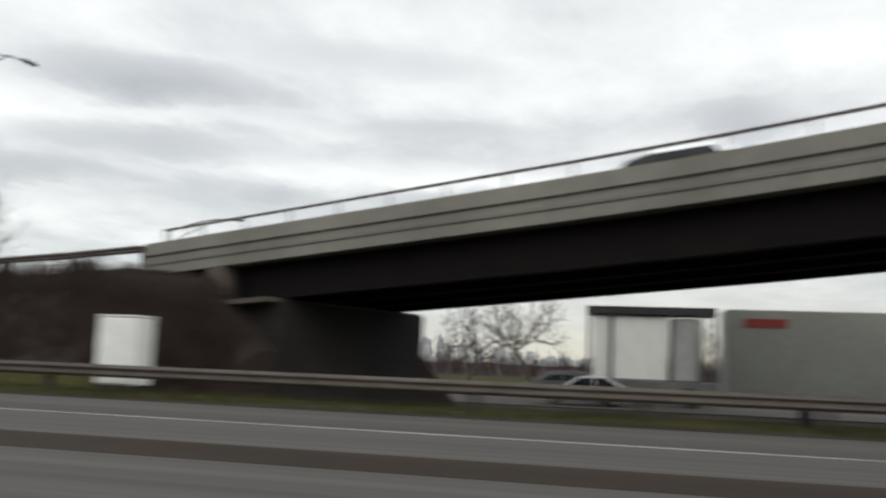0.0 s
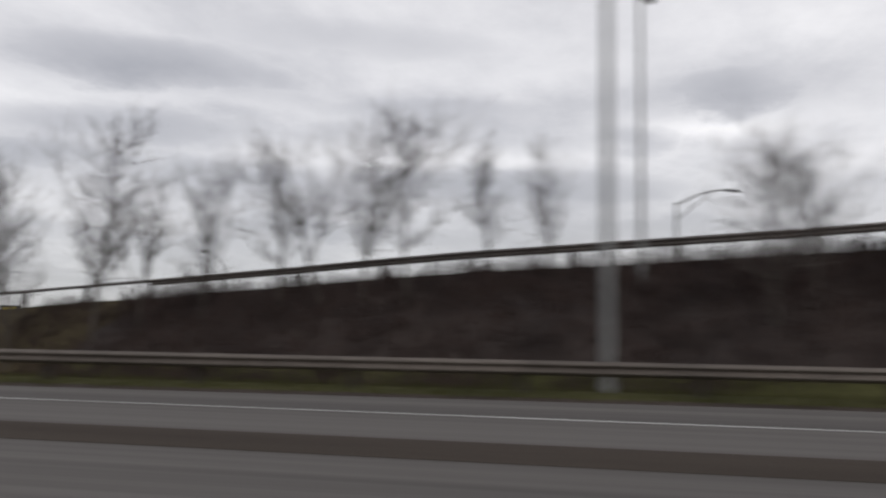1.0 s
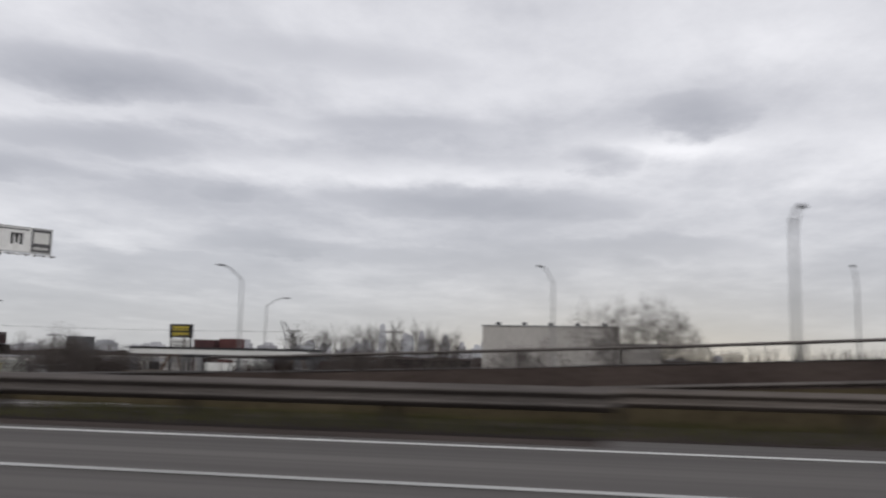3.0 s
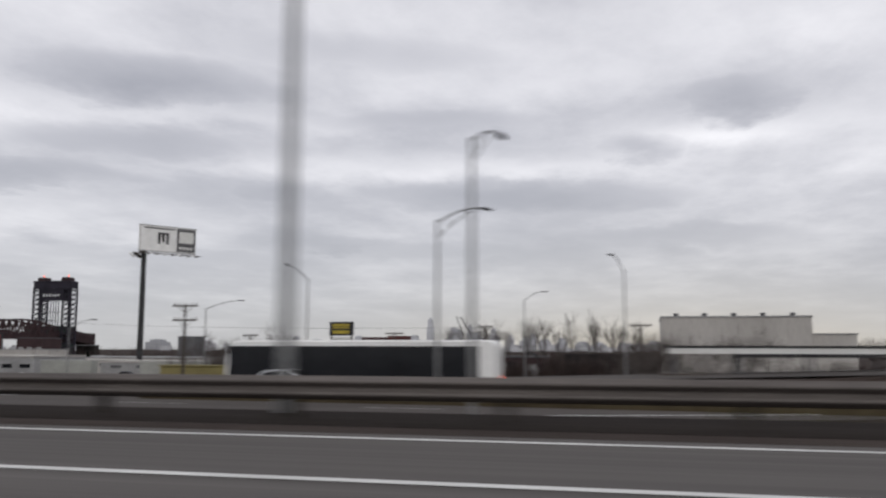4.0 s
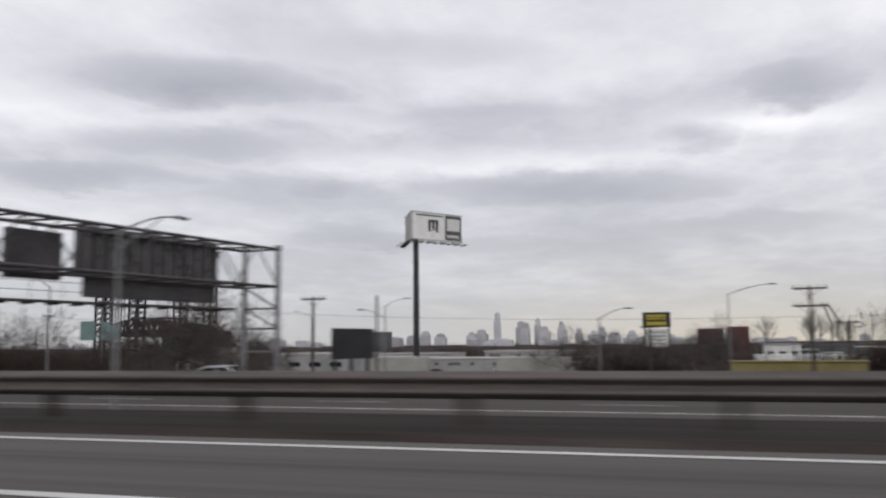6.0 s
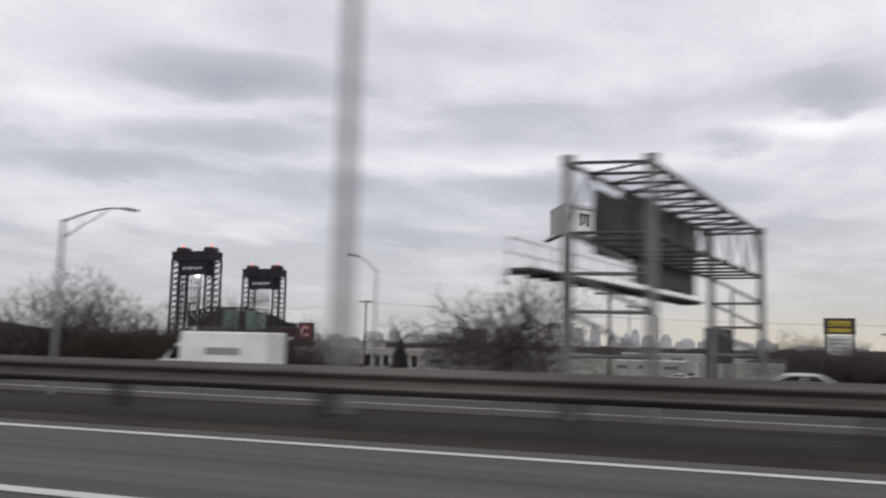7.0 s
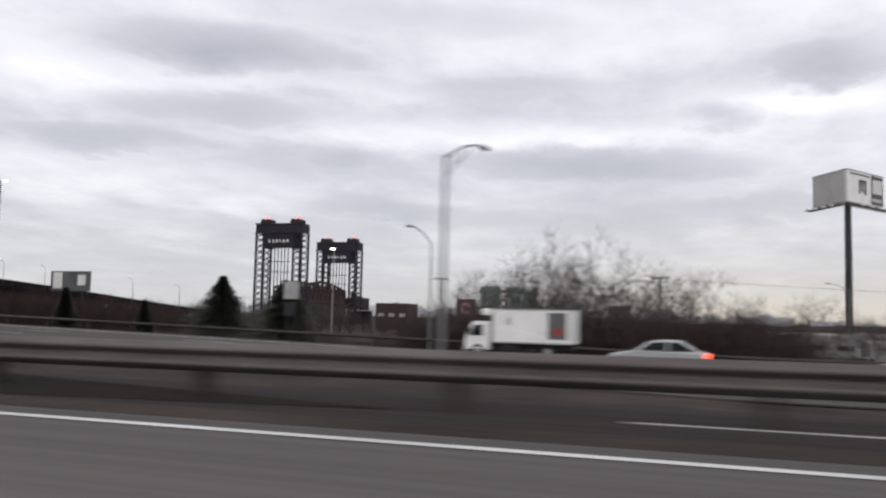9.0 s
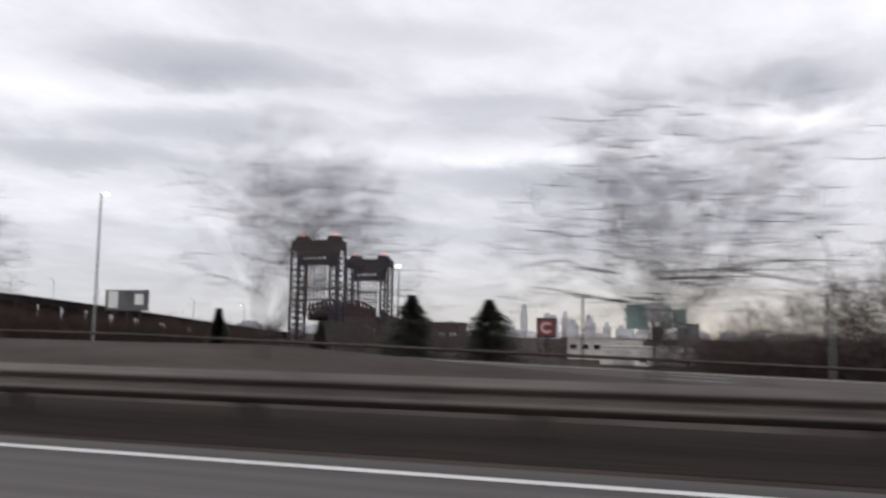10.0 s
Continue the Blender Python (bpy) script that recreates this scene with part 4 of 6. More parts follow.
# ---------- vegetation ----------
class Soup:
    """Plain vertex and face lists for large plant meshes."""

    def __init__(self):
        self.v, self.f = [], []

    def stick(self, p, q, r0, r1, n=3):
        d = q - p
        if d.length < 1e-5:
            return
        d.normalize()
        a = d.orthogonal().normalized()
        b = d.cross(a)
        i = len(self.v)
        for c, r in ((p, r0), (q, r1)):
            for k in range(n):
                w = k * 2 * math.pi / n
                self.v.append(c + (a * math.cos(w) + b * math.sin(w)) * r)
        for k in range(n):
            self.f.append((i + k, i + (k + 1) % n, i + n + (k + 1) % n, i + n + k))

    def blade(self, p, q, side, w):
        i = len(self.v)
        self.v += [p - side * w, p + side * w, q]
        self.f.append((i, i + 1, i + 2))

    def mesh(self, name, mat):
        me = bpy.data.meshes.new(name)
        me.from_pydata([tuple(c) for c in self.v], [], self.f)
        me.materials.append(mat)
        return me


def bare_tree_meshes(seed, spread, rise, levels=5, stems=1, bole=0.27, girth=0.014, forks=(6, 5, 4, 4, 4)):
    """A leafless tree 1 m high: a trunk mesh and a crown of forking limbs and twigs."""
    rng = random.Random(seed)
    trunk, crown = Soup(), Soup()

    def limb(p, d, length, r, level):
        segs = (4, 3, 3, 2, 2, 1)[level]
        tip, joints = p, []
        for s in range(segs):
            d = (d + Vector((rng.gauss(0, 0.17), rng.gauss(0, 0.17), rng.gauss(0, 0.1) + 0.06 * rise))).normalized()
            q = tip + d * (length / segs)
            ra, rb = r * (1 - 0.4 * s / segs), r * (1 - 0.4 * (s + 1) / segs)
            (trunk if level == 0 else crown).stick(tip, q, ra, rb, 7 if level == 0 else (4 if level == 1 else 3))
            joints.append((q, d))
            tip = q
        if level >= levels:
            return
        kids = forks[level]
        turn = rng.uniform(0, 6.283)
        for k in range(kids):
            j, nd = joints[-1] if k < (4 if level == 0 else 2) else joints[rng.randrange(len(joints) // 2, len(joints))]
            a = turn + k * 2.4 + rng.uniform(-0.4, 0.4)
            if level == 0:
                out = Vector((math.cos(a) * spread * rng.uniform(0.35, 1.3), math.sin(a) * spread * rng.uniform(0.35, 1.3), rise * rng.uniform(0.6, 1.1)))
            else:
                u = nd.orthogonal().normalized()
                w = nd.cross(u)
                out = nd * rng.uniform(0.7, 1.1) + (u * math.cos(a) + w * math.sin(a)) * rng.uniform(0.45, 0.95) * (0.6 + 0.5 * spread)
            limb(j, out.normalized(), length * rng.uniform(0.6, 0.85) if level else 0.30 * rng.uniform(0.75, 1.1), max(r * (0.52 if level else 0.48), 0.0013), level + 1)

    for s in range(stems):
        a = rng.uniform(0, 6.28)
        lean = Vector((math.cos(a) * 0.3, math.sin(a) * 0.3, 1)) if stems > 1 else Vector((rng.gauss(0, 0.05), rng.gauss(0, 0.05), 1))
        limb(Vector((0.03 * math.cos(a) * (stems - 1), 0.03 * math.sin(a) * (stems - 1), -0.02)), lean.normalized(), bole if stems == 1 else bole * 0.6, girth / stems ** 0.5, 0)
    top = max(v.z for v in crown.v)
    for soup in (trunk, crown):
        soup.v = [v / top for v in soup.v]
    return trunk.mesh("trunk", BARK), crown.mesh("crown", TWIG)


def leader_tree_meshes(seed, reach, first=0.3):
    """A leafless tree 1 m high with one trunk to the tip and fine rising side branches."""
    rng = random.Random(seed)
    trunk, crown = Soup(), Soup()
    p, d, spine = Vector((0, 0, -0.02)), Vector((0, 0, 1)), []
    for k in range(12):
        d = (d + Vector((rng.gauss(0, 0.07), rng.gauss(0, 0.07), 0.25))).normalized()
        q = p + d * (1.02 / 12)
        trunk.stick(p, q, 0.015 * (1 - k / 13), 0.015 * (1 - (k + 1) / 13), 7)
        spine.append((p.copy(), q.copy()))
        p = q

    def spray(b, out, ln, r, level):
        tip = b
        for sgm in range(3):
            out = (out + Vector((rng.gauss(0, 0.16), rng.gauss(0, 0.16), rng.gauss(0.07, 0.1)))).normalized()
            e = tip + out * ln / 3
            crown.stick(tip, e, r * (1 - 0.28 * sgm), r * (0.72 - 0.28 * sgm), 3)
            if level < 3:
                for m in range(4 if level < 2 else 3):
                    side = Vector((rng.gauss(0, 1), rng.gauss(0, 1), rng.gauss(0.25, 0.6))).normalized()
                    spray(tip.lerp(e, rng.random()), (out * 0.8 + side * 0.75).normalized(), ln * rng.uniform(0.3, 0.55), max(0.00075, r * 0.45), level + 1)
            tip = e

    for k in range(26):
        u = first + (0.97 - first) * (k + rng.random()) / 26
        a0, a1 = spine[min(11, int(u * 12))]
        a = k * 2.4 + rng.uniform(-0.5, 0.5)
        ln = reach * (1.15 - 0.75 * (u - first) / (1 - first)) * rng.uniform(0.55, 1.3)
        spray(a0.lerp(a1, rng.random()), Vector((math.cos(a), math.sin(a), rng.uniform(0.45, 1.3))).normalized(), ln, 0.0042 * (1.25 - u), 1)
    top = max(v.z for v in crown.v)
    for soup in (trunk, crown):
        soup.v = [v / top for v in soup.v]
    return trunk.mesh("trunk", BARK), crown.mesh("crown", TWIG)


TREES = {"leader": [leader_tree_meshes(s, r, f) for s, r, f in ((31, 0.42, 0.24), (32, 0.46, 0.32), (33, 0.4, 0.28), (34, 0.5, 0.28))],
         "median": [bare_tree_meshes(s, 1.0, 0.8, bole=0.27, girth=0.018, forks=(6, 5, 4, 3, 3)) for s in (21, 22, 23)],
         "roadside": [bare_tree_meshes(s, 1.0, 0.55, 4, bole=0.42, girth=0.03) for s in (14, 15)],
         "spreading": [bare_tree_meshes(s, 1.0, 0.8) for s in (1, 2, 3)], "upright": [bare_tree_meshes(s, 0.6, 1.0, 4, bole=0.36) for s in (4, 5, 10)],
         "shrub": [bare_tree_meshes(s, 0.9, 0.6, 4, 4) for s in (6, 7)], "thin": [bare_tree_meshes(s, 0.32, 1.1, 3, bole=0.4) for s in (8, 9)]}
TREE_WORDS = {"median": "bare spreading tree on the grassy median", "leader": "bare winter tree with a tall trunk and fine rising branches", "roadside": "bare dark tree with a clear trunk in the grass field",
              "spreading": "bare spreading tree with a dense crown of twigs", "upright": "bare upright winter tree with fine branches",
              "shrub": "bare brown many-stemmed shrub in the scrub", "thin": "thin bare sapling with a few branches"}
tree_rng = random.Random(11)


def bare_tree(x, y, top, kind, wide=1.0, base=None, label=""):
    base = ground_z(x, y) if base is None else base
    h = top - base
    ob = thing("tree" if kind != "shrub" else "shrub", label or TREE_WORDS[kind], "tree" if kind != "shrub" else "shrub", x, y, base - 0.05, tree_rng.uniform(0, 360))
    ob.scale = (h * wide, h * wide, h)
    tm, cm = TREES[kind][tree_rng.randrange(len(TREES[kind]))]
    for nm, me in (("trunk", tm), ("crown", cm)):
        o = new(nm, me)
        o.parent = ob
    return ob


def conifer(x, y, top, width, seed):
    rng = random.Random(seed)
    base = ground_z(x, y)
    h = top - base
    ob = thing("conifer", "dark green conical conifer", "tree", x, y, base - 0.05)
    s = Soup()
    s.stick(Vector((0, 0, 0)), Vector((0, 0, h * 0.97)), 0.16, 0.02, 6)
    o = new("trunk", s.mesh("trunk", BARK))
    o.parent = ob
    s = Soup()
    for k in range(1500):
        u = rng.random() ** 0.75
        z = h * (0.06 + 0.93 * u)
        a = rng.uniform(0, 6.283)
        lump = 1.05 + 0.6 * noise.noise(Vector((math.cos(a) * 1.4, math.sin(a) * 1.4, z * 0.7 + seed * 9)))
        r = width / 2 * (1 - u) * rng.uniform(0.55, 1.15) * lump + 0.12
        d = Vector((math.cos(a), math.sin(a), 0))
        p, q = Vector((0, 0, z)) + d * 0.05, Vector((0, 0, z - r * 0.28 + 0.15)) + d * r
        side = Vector((-d.y, d.x, 0))
        s.stick(p, q, 0.02, 0.006)
        for m in range(9):
            t = 0.25 + 0.75 * m / 8
            c = p.lerp(q, t)
            for sg in (-1, 1):
                s.blade(c, c + (side * sg * 0.8 + d * 0.5 + Vector((0, 0, rng.uniform(-0.35, 0.15)))) * (0.26 + 0.3 * (1 - t)) * (h / 8), d, 0.12)
    o = new("foliage", s.mesh("foliage", NEEDLES))
    o.parent = ob
    return ob


def thicket(name, label, spots, mat, stems=7, twigs=4, seed=1):
    """Many small leafless clumps as one mesh; spots: x, y, z, height."""
    rng = random.Random(seed)
    s = Soup()
    for x, y, z, h in spots:
        for k in range(stems):
            a, lean = rng.uniform(0, 6.283), rng.uniform(0.05, 0.55)
            p = Vector((x + rng.gauss(0, 0.25), y + rng.gauss(0, 0.25), z - 0.08))
            d = Vector((math.cos(a) * lean, math.sin(a) * lean, 1)).normalized()
            m = p + d * h * 0.5
            q = m + (d + Vector((rng.gauss(0, 0.25), rng.gauss(0, 0.25), 0))).normalized() * h * rng.uniform(0.3, 0.55)
            r = 0.012 + h * 0.005
            s.stick(p, m, r, r * 0.7)
            s.stick(m, q, r * 0.7, r * 0.2)
            for t in range(twigs):
                b = p.lerp(m, rng.uniform(0.3, 1)) if t % 2 else m.lerp(q, rng.uniform(0, 0.9))
                e = b + Vector((rng.gauss(0, 0.5), rng.gauss(0, 0.5), rng.uniform(0.1, 0.9))).normalized() * h * rng.uniform(0.15, 0.35)
                s.stick(b, e, r * 0.45, r * 0.15)
    ob = new(name, s.mesh(name, mat))
    return tagged(ob, label, "brush", kind="stuff")


rng = random.Random(5)
spots = []
for k in range(520):
    x = rng.uniform(-19.5, -12.9)
    y = ramp_at(x)[0] - 0.35 - rng.random() ** 1.4 * 5.0
    spots.append((x, y, slope_floor(x, y), rng.uniform(0.6, 1.2) * (0.3 if y > ramp_at(x)[0] - 1.6 else 0.75)))
for k in range(3800):
    x = rng.uniform(-50, -13.2) if k < 3250 else rng.uniform(-55, -49) if k < 3700 else rng.uniform(-66, -49)
    yr = ramp_at(x)[0]
    y = yr - 0.9 - rng.random() * min(8.0, yr - rail_y(x) - 4.2)
    spots.append((x, y, slope_floor(x, y), rng.uniform(0.5, 1.25) * (0.25 if y > yr - 2.2 and x > -19.6 else 0.8 if x > -19 else 1 if x > -48 else 0.7 if x > -55 else 0.4)))
thicket("brush", "dense dark brown leafless brush on the embankment", spots, BRUSH, 6, 4, 2)

s = Soup()
for k in range(26000):
    x = rng.uniform(-95, 40) if k < 19000 else rng.uniform(-110, -55)
    if k < 19000:
        y = rng.uniform(lerp_table(EDGE, x) - 0.05, rail_y(x) + 2.2)
        z = 0.0
    else:
        yr = ramp_at(x)[0]
        y = yr - 0.9 - rng.random() * min(11, yr - rail_y(x) - 1.8)
        z = slope_floor(x, y)
    a = rng.uniform(0, 6.283)
    h = rng.uniform(0.06, 0.2)
    p = Vector((x, y, z))
    s.blade(p, p + Vector((rng.gauss(0, 0.06), rng.gauss(0, 0.06), h)), Vector((math.cos(a), math.sin(a), 0)), 0.02)
tagged(new("grass", s.mesh("grass", GRASS)), "short green and straw-coloured winter grass", "grass", kind="stuff")

# trees standing in the brush on the slope
for x, y, top in ((-24.4, 25.0, 8.2), (-23.2, 25.6, 7.4)):
    bare_tree(x, y, top, "leader", 0.9, base=slope_floor(x, y))
for x, top, kd, w in ((-53.8, 9.4, "leader", 0.8), (-52.4, 8.2, "leader", 0.7), (-49.2, 11.0, "leader", 0.85), (-44.6, 9.0, "leader", 0.8), (-41.4, 9.8, "leader", 0.8), (-38.0, 10.2, "leader", 0.75), (-36.0, 10.6, "leader", 0.75), (-33.2, 9.4, "leader", 0.7),
                      (-47.0, 7.6, "thin", 1.0), (-39.6, 8.2, "thin", 1.0), (-31.0, 8.8, "leader", 0.7)):
    y = 30.0 + tree_rng.uniform(-0.6, 1.2) if x < -30 else ramp_at(x)[0] + 11.5
    bare_tree(x, y, top, kd, w, base=slope_floor(x, y) if x < -30 else None)
for x, y, top, kd, w in ((-83, 90, 8.2, "spreading", 0.7), (-80.6, 90, 8.4, "spreading", 0.7), (-48.6, 91, 9.2, "spreading", 0.7), (-78, 91, 8.4, "spreading", 0.7), (-51, 90, 9.0, "spreading", 0.8), (-46, 93, 9.4, "spreading", 0.7), (-110, 95, 4.0, "shrub", 1.0),
                         (-15.3, 75, 8.2, "roadside", 0.8), (-9.4, 74, 8.6, "roadside", 0.8), (-1.5, 108, 7.4, "spreading", 0.8), (6, 110, 8.0, "spreading", 0.8), (17, 104, 7.0, "spreading", 0.9), (25, 106, 8, "spreading", 0.9), (-22.5, 104, 6.0, "spreading", 0.8),
                         (-165, 120, 5.6, "spreading", 0.7), (-169, 124, 4.6, "shrub", 0.9), (-148, 190, 7.5, "thin", 1.0), (-143, 186, 8.4, "thin", 1.0), (-147.6, 176, 8.6, "thin", 0.9), (-144.9, 177, 7.6, "thin", 1.0), (-136.3, 176, 8.8, "leader", 0.6), (-133.0, 178, 8.0, "thin", 1.0), (-127.3, 176, 9.4, "leader", 0.6), (-123.6, 177, 9.8, "leader", 0.7), (-119.2, 175, 8.6, "thin", 0.9), (-115.0, 177, 8.0, "leader", 0.6), (-137, 190, 9.0, "upright", 0.5), (-130, 188, 8.0, "thin", 1.0),
                         (-124, 191, 8.6, "upright", 0.5), (-119, 189, 7.0, "thin", 1.0), (-156, 192, 7.0, "thin", 1.0), (-112, 150, 5.0, "shrub", 0.8), (-100, 148, 4.6, "shrub", 0.9), (-93, 150, 5.2, "spreading", 0.7),
                         (-213.2, 70, 8.0, "roadside", 0.85), (-211.0, 73, 7.6, "spreading", 0.85), (-215.6, 73, 5.2, "spreading", 0.9), (-212.6, 75, 5.4, "spreading", 0.9), (-219, 90, 4.6, "shrub", 1.0), (-178, 150, 3.8, "spreading", 0.8), (-186, 152, 2.4, "shrub", 1.0), (-171, 152, 3.0, "shrub", 1.0), (-165.5, 156, 3.2, "spreading", 0.8), (-190, 140, 4.6, "spreading", 0.9), (-184, 146, 4.0, "shrub", 1.0),
                         (-264.9, 77, 9.8, "spreading", 0.8), (-271.3, 79.6, 7.9, "spreading", 0.75), (-259.8, 92.1, 7.9, "spreading", 0.8), (-254.2, 99.6, 7.5, "spreading", 0.85), (-262.3, 84, 8.0, "spreading", 0.75), (-266.5, 82, 8.6, "spreading", 0.7), (-268.5, 90, 7.6, "spreading", 0.75), (-257.0, 96, 7.0, "spreading", 0.8), (-247.0, 104, 4.6, "spreading", 0.8), (-277.0, 92, 5.5, "upright", 0.9), (-282.0, 96, 3.5, "shrub", 1.0),
                         (-320, 124, 4.5, "shrub", 1.0), (-330, 130, 5.0, "shrub", 0.9), (-242, 118, 5.4, "spreading", 0.8), (-236, 122, 4.0, "shrub", 0.9)):
    bare_tree(x, y, top, kd, w)
for x, top, w in ((-290.1, 7.0, 0.82), (-281.3, 6.9, 0.84), (-300.4, 6.6, 0.8)):
    bare_tree(x, 24.2, top, "median", w, label="bare spreading tree on the grassy median behind the guardrail")
for x, y, top, w, sd in ((-313.1, 100.6, 5.7, 16.0, 1), (-303.5, 99.6, 5.2, 17.0, 2), (-262, 170, 1.6, 5.0, 3), (-324.5, 100, 2.4, 5.0, 4), (-341, 104, 4.0, 6.5, 5), (-260, 205, 0.5, 4.5, 6)):
    conifer(x, y, top, w, sd)
spots = []
for k in range(520):
    x, y = rng.uniform(-279, -249), rng.uniform(75, 90)
    spots.append((x, y, ground_z(x, y), rng.uniform(4.5, 7.4)))
for k in range(1100):
    x, y = rng.uniform(-560, -392), rng.uniform(196, 221)
    spots.append((x, y, ground_z(x, y), rng.uniform(4.0, 9.0) * (1 + (-400 - x) * 0.0075)))
for k in range(90):
    x, y = rng.uniform(-4, 40), rng.uniform(112, 130)
    spots.append((x, y, ground_z(x, y), rng.uniform(2.0, 5.5)))
for k in range(1900):
    x, y = rng.uniform(-345, -238), rng.uniform(80, 112)
    spots.append((x, y, ground_z(x, y), rng.uniform(4.0, 9.5) * (0.85 + 0.4 * noise.noise(Vector((x * 0.08, 3, 0)))) * (0.85 if -280 < x < -244 else 0.5)))
for k in range(900):
    x, y = rng.uniform(-240, 20), rng.uniform(120, 160)
    spots.append((x, y, ground_z(x, y), rng.uniform(1.5, 4.6) * (0.35 if x < -166 else 0.85) * (0.8 + 0.5 * noise.noise(Vector((x * 0.06, 1, 0))))))
for k in range(330):
    x, y = (rng.uniform(-193, -173), rng.uniform(150, 158)) if k < 150 else (rng.uniform(-151, -117), rng.uniform(146, 153))
    spots.append((x, y, ground_z(x, y), rng.uniform(3.6, 7.2) * (0.8 + 0.6 * noise.noise(Vector((x * 0.2, 5, 0))))))
for k in range(900):
    x, y = rng.uniform(-520, 60), rng.uniform(235, 330)
    spots.append((x, y, ground_z(x, y), rng.uniform(3.0, 7.5)))
thicket("scrub", "far brown leafless scrub and undergrowth", spots, BRUSH, 9, 5, 3)

# ---------- buildings and yards beyond the roadway ----------
GL = -5.0


def building(name, label, x0, x1, y0, y1, z1, wall_mat, roof_mat, base=GL - 0.3, windows=0, win_z=None, win_h=1.0, parapet=0.3, category="building", win_mat=None, doors=0):
    ob = thing(name, label, category, x0, y0, base)
    w, d, h = x1 - x0, y1 - y0, z1 - base
    bm = bmesh.new()
    box(bm, 0, 0, 0, w, d, h)
    wall = part("wall", bm, wall_mat, ob)
    bm = bmesh.new()
    box(bm, -0.15, -0.15, h + 0.004, w + 0.15, d + 0.15, h + parapet)
    part("roof", bm, roof_mat, ob)
    for k in range(windows):
        u = w * (k + 0.5) / windows
        ww = w / windows * 0.28
        zc = (h * 0.6 if win_z is None else win_z - base)
        bm = bmesh.new()
        box(bm, u - ww, -0.05, zc - win_h / 2, u + ww, 0.03, zc + win_h / 2)
        wi = part("window", bm, win_mat or DARKGLASS, ob)
        bm = bmesh.new()
        box(bm, u - ww - 0.1, -0.1, zc - win_h / 2 - 0.12, u + ww + 0.1, -0.051, zc - win_h / 2)
        part("sill", bm, GREY, wi)
    for k in range(doors):
        u = w * (k + 0.5) / doors
        bm = bmesh.new()
        box(bm, u - 1.6, -0.06, 0.3, u + 1.6, 0.02, min(3.6, h - 0.4))
        part("loading_door", bm, GREY, ob, "grey roller door")
    return ob


building("warehouse", "long low white warehouse with dark openings", -303, -268.5, 200, 225, -1.2, CLADDING, GREY, windows=9, win_h=0.7, win_z=-2.2, doors=4, win_mat=GREY)
building("warehouse", "long low pale grey warehouse with a row of windows", -268, -231, 202, 228, -1.4, CLADDING, GREY, windows=14, win_h=0.7, win_z=-2.3, win_mat=GREY_DARK)
building("warehouse", "low white shed with an open columned front", -273, -260, 176, 190, -1.0, CLADDING, CLADDING, windows=6, win_h=2.4, win_z=-3.2)
building("warehouse", "grey shed with a flat pale roof", -249, -232, 150, 166, -0.6, GREY, CLADDING, windows=4, win_h=0.8, win_z=-2.4)
building("yard_wall", "long low dull yellow wall in a yard", -165.9, -154.2, 89.2, 91.6, -0.78, YELLOW, YELLOW, category="wall", parapet=0.12)
building("workshop", "pale grey workshop beside red steelwork", -158.4, -152.4, 165, 174, 0.4, OFFWHITE, GREY, windows=3, win_h=0.7, win_z=-1.0, win_mat=GREY_DARK)
building("shed", "row of dark sheds in an industrial yard", -151, -141, 165, 175, 0.2, GREY_DARK, GREY_DARK, doors=2)
building("shed", "dark brown shed with pale doors", -140.5, -132, 167, 178, -0.4, RUST, GREY_DARK, doors=2)
building("yard_wall", "brown boundary wall in front of the white building", -128, -110.6, 170, 172, 0.2, PIER, PIER, category="wall", parapet=0.12)
big = building("industrial_building", "large plain weathered grey-white industrial building with roof vents", -109.4, -81, 180, 206, 7.6, CLADDING, GREY, parapet=0.3)
for k in range(5):
    bm = bmesh.new()
    tube(bm, (3 + k * 5.6, 3, 12.9), (3 + k * 5.6, 3, 13.7), 0.5, n=10)
    tube(bm, (3 + k * 5.6, 3, 13.7), (3 + k * 5.6, 3, 13.9), 0.75, 0.4, n=10)
    part("roof_vent", bm, GREY_DARK, big)
for k in range(6):
    bm = bmesh.new()
    box(bm, 4.6 * k + 0.9, -0.12, 0.3, 4.6 * k + 1.02, -0.004, 12.4)
    part("wall_joint", bm, CLADDING, big)
building("industrial_building", "lower off-white extension with a flat roof", -80.6, -72.6, 182, 204, 4.2, CLADDING, GREY, parapet=0.25)
building("warehouse", "white building with rows of dark windows", -316, -297, 236, 246, 0.6, CLADDING, GREY, windows=6, win_h=1.2, win_z=-1.6)
building("shed", "dark flat-roofed block beyond the trees", -289.5, -282.5, 300, 308, 5.6, GREY_DARK, GREY_DARK)
building("plant_building", "dark green steel plant building by the lift bridge", -500, -472, 470, 482, 15.0, material("dark_green_cladding", (0.014, 0.026, 0.022), (0.03, 0.046, 0.04), 0.2, 0.7), GREY_DARK, windows=5, win_h=1.4, win_z=8, win_mat=GREY)
building("shed", "dark flat-roofed shed before the lift bridge", -388, -374, 330, 342, 5.5, RUST, GREY_DARK, windows=3, win_h=1.2, win_z=1, win_mat=GREY)
for x, y, top in ((-398, 322, 7.0), (-404, 326, 8.5), (-411, 330, 7.5), (-418, 335, 9.0), (-426, 338, 7.0), (-434, 342, 8.0)):
    bare_tree(x, y, top, "spreading", 0.9, label="far bare tree by the foot of the lift bridge")

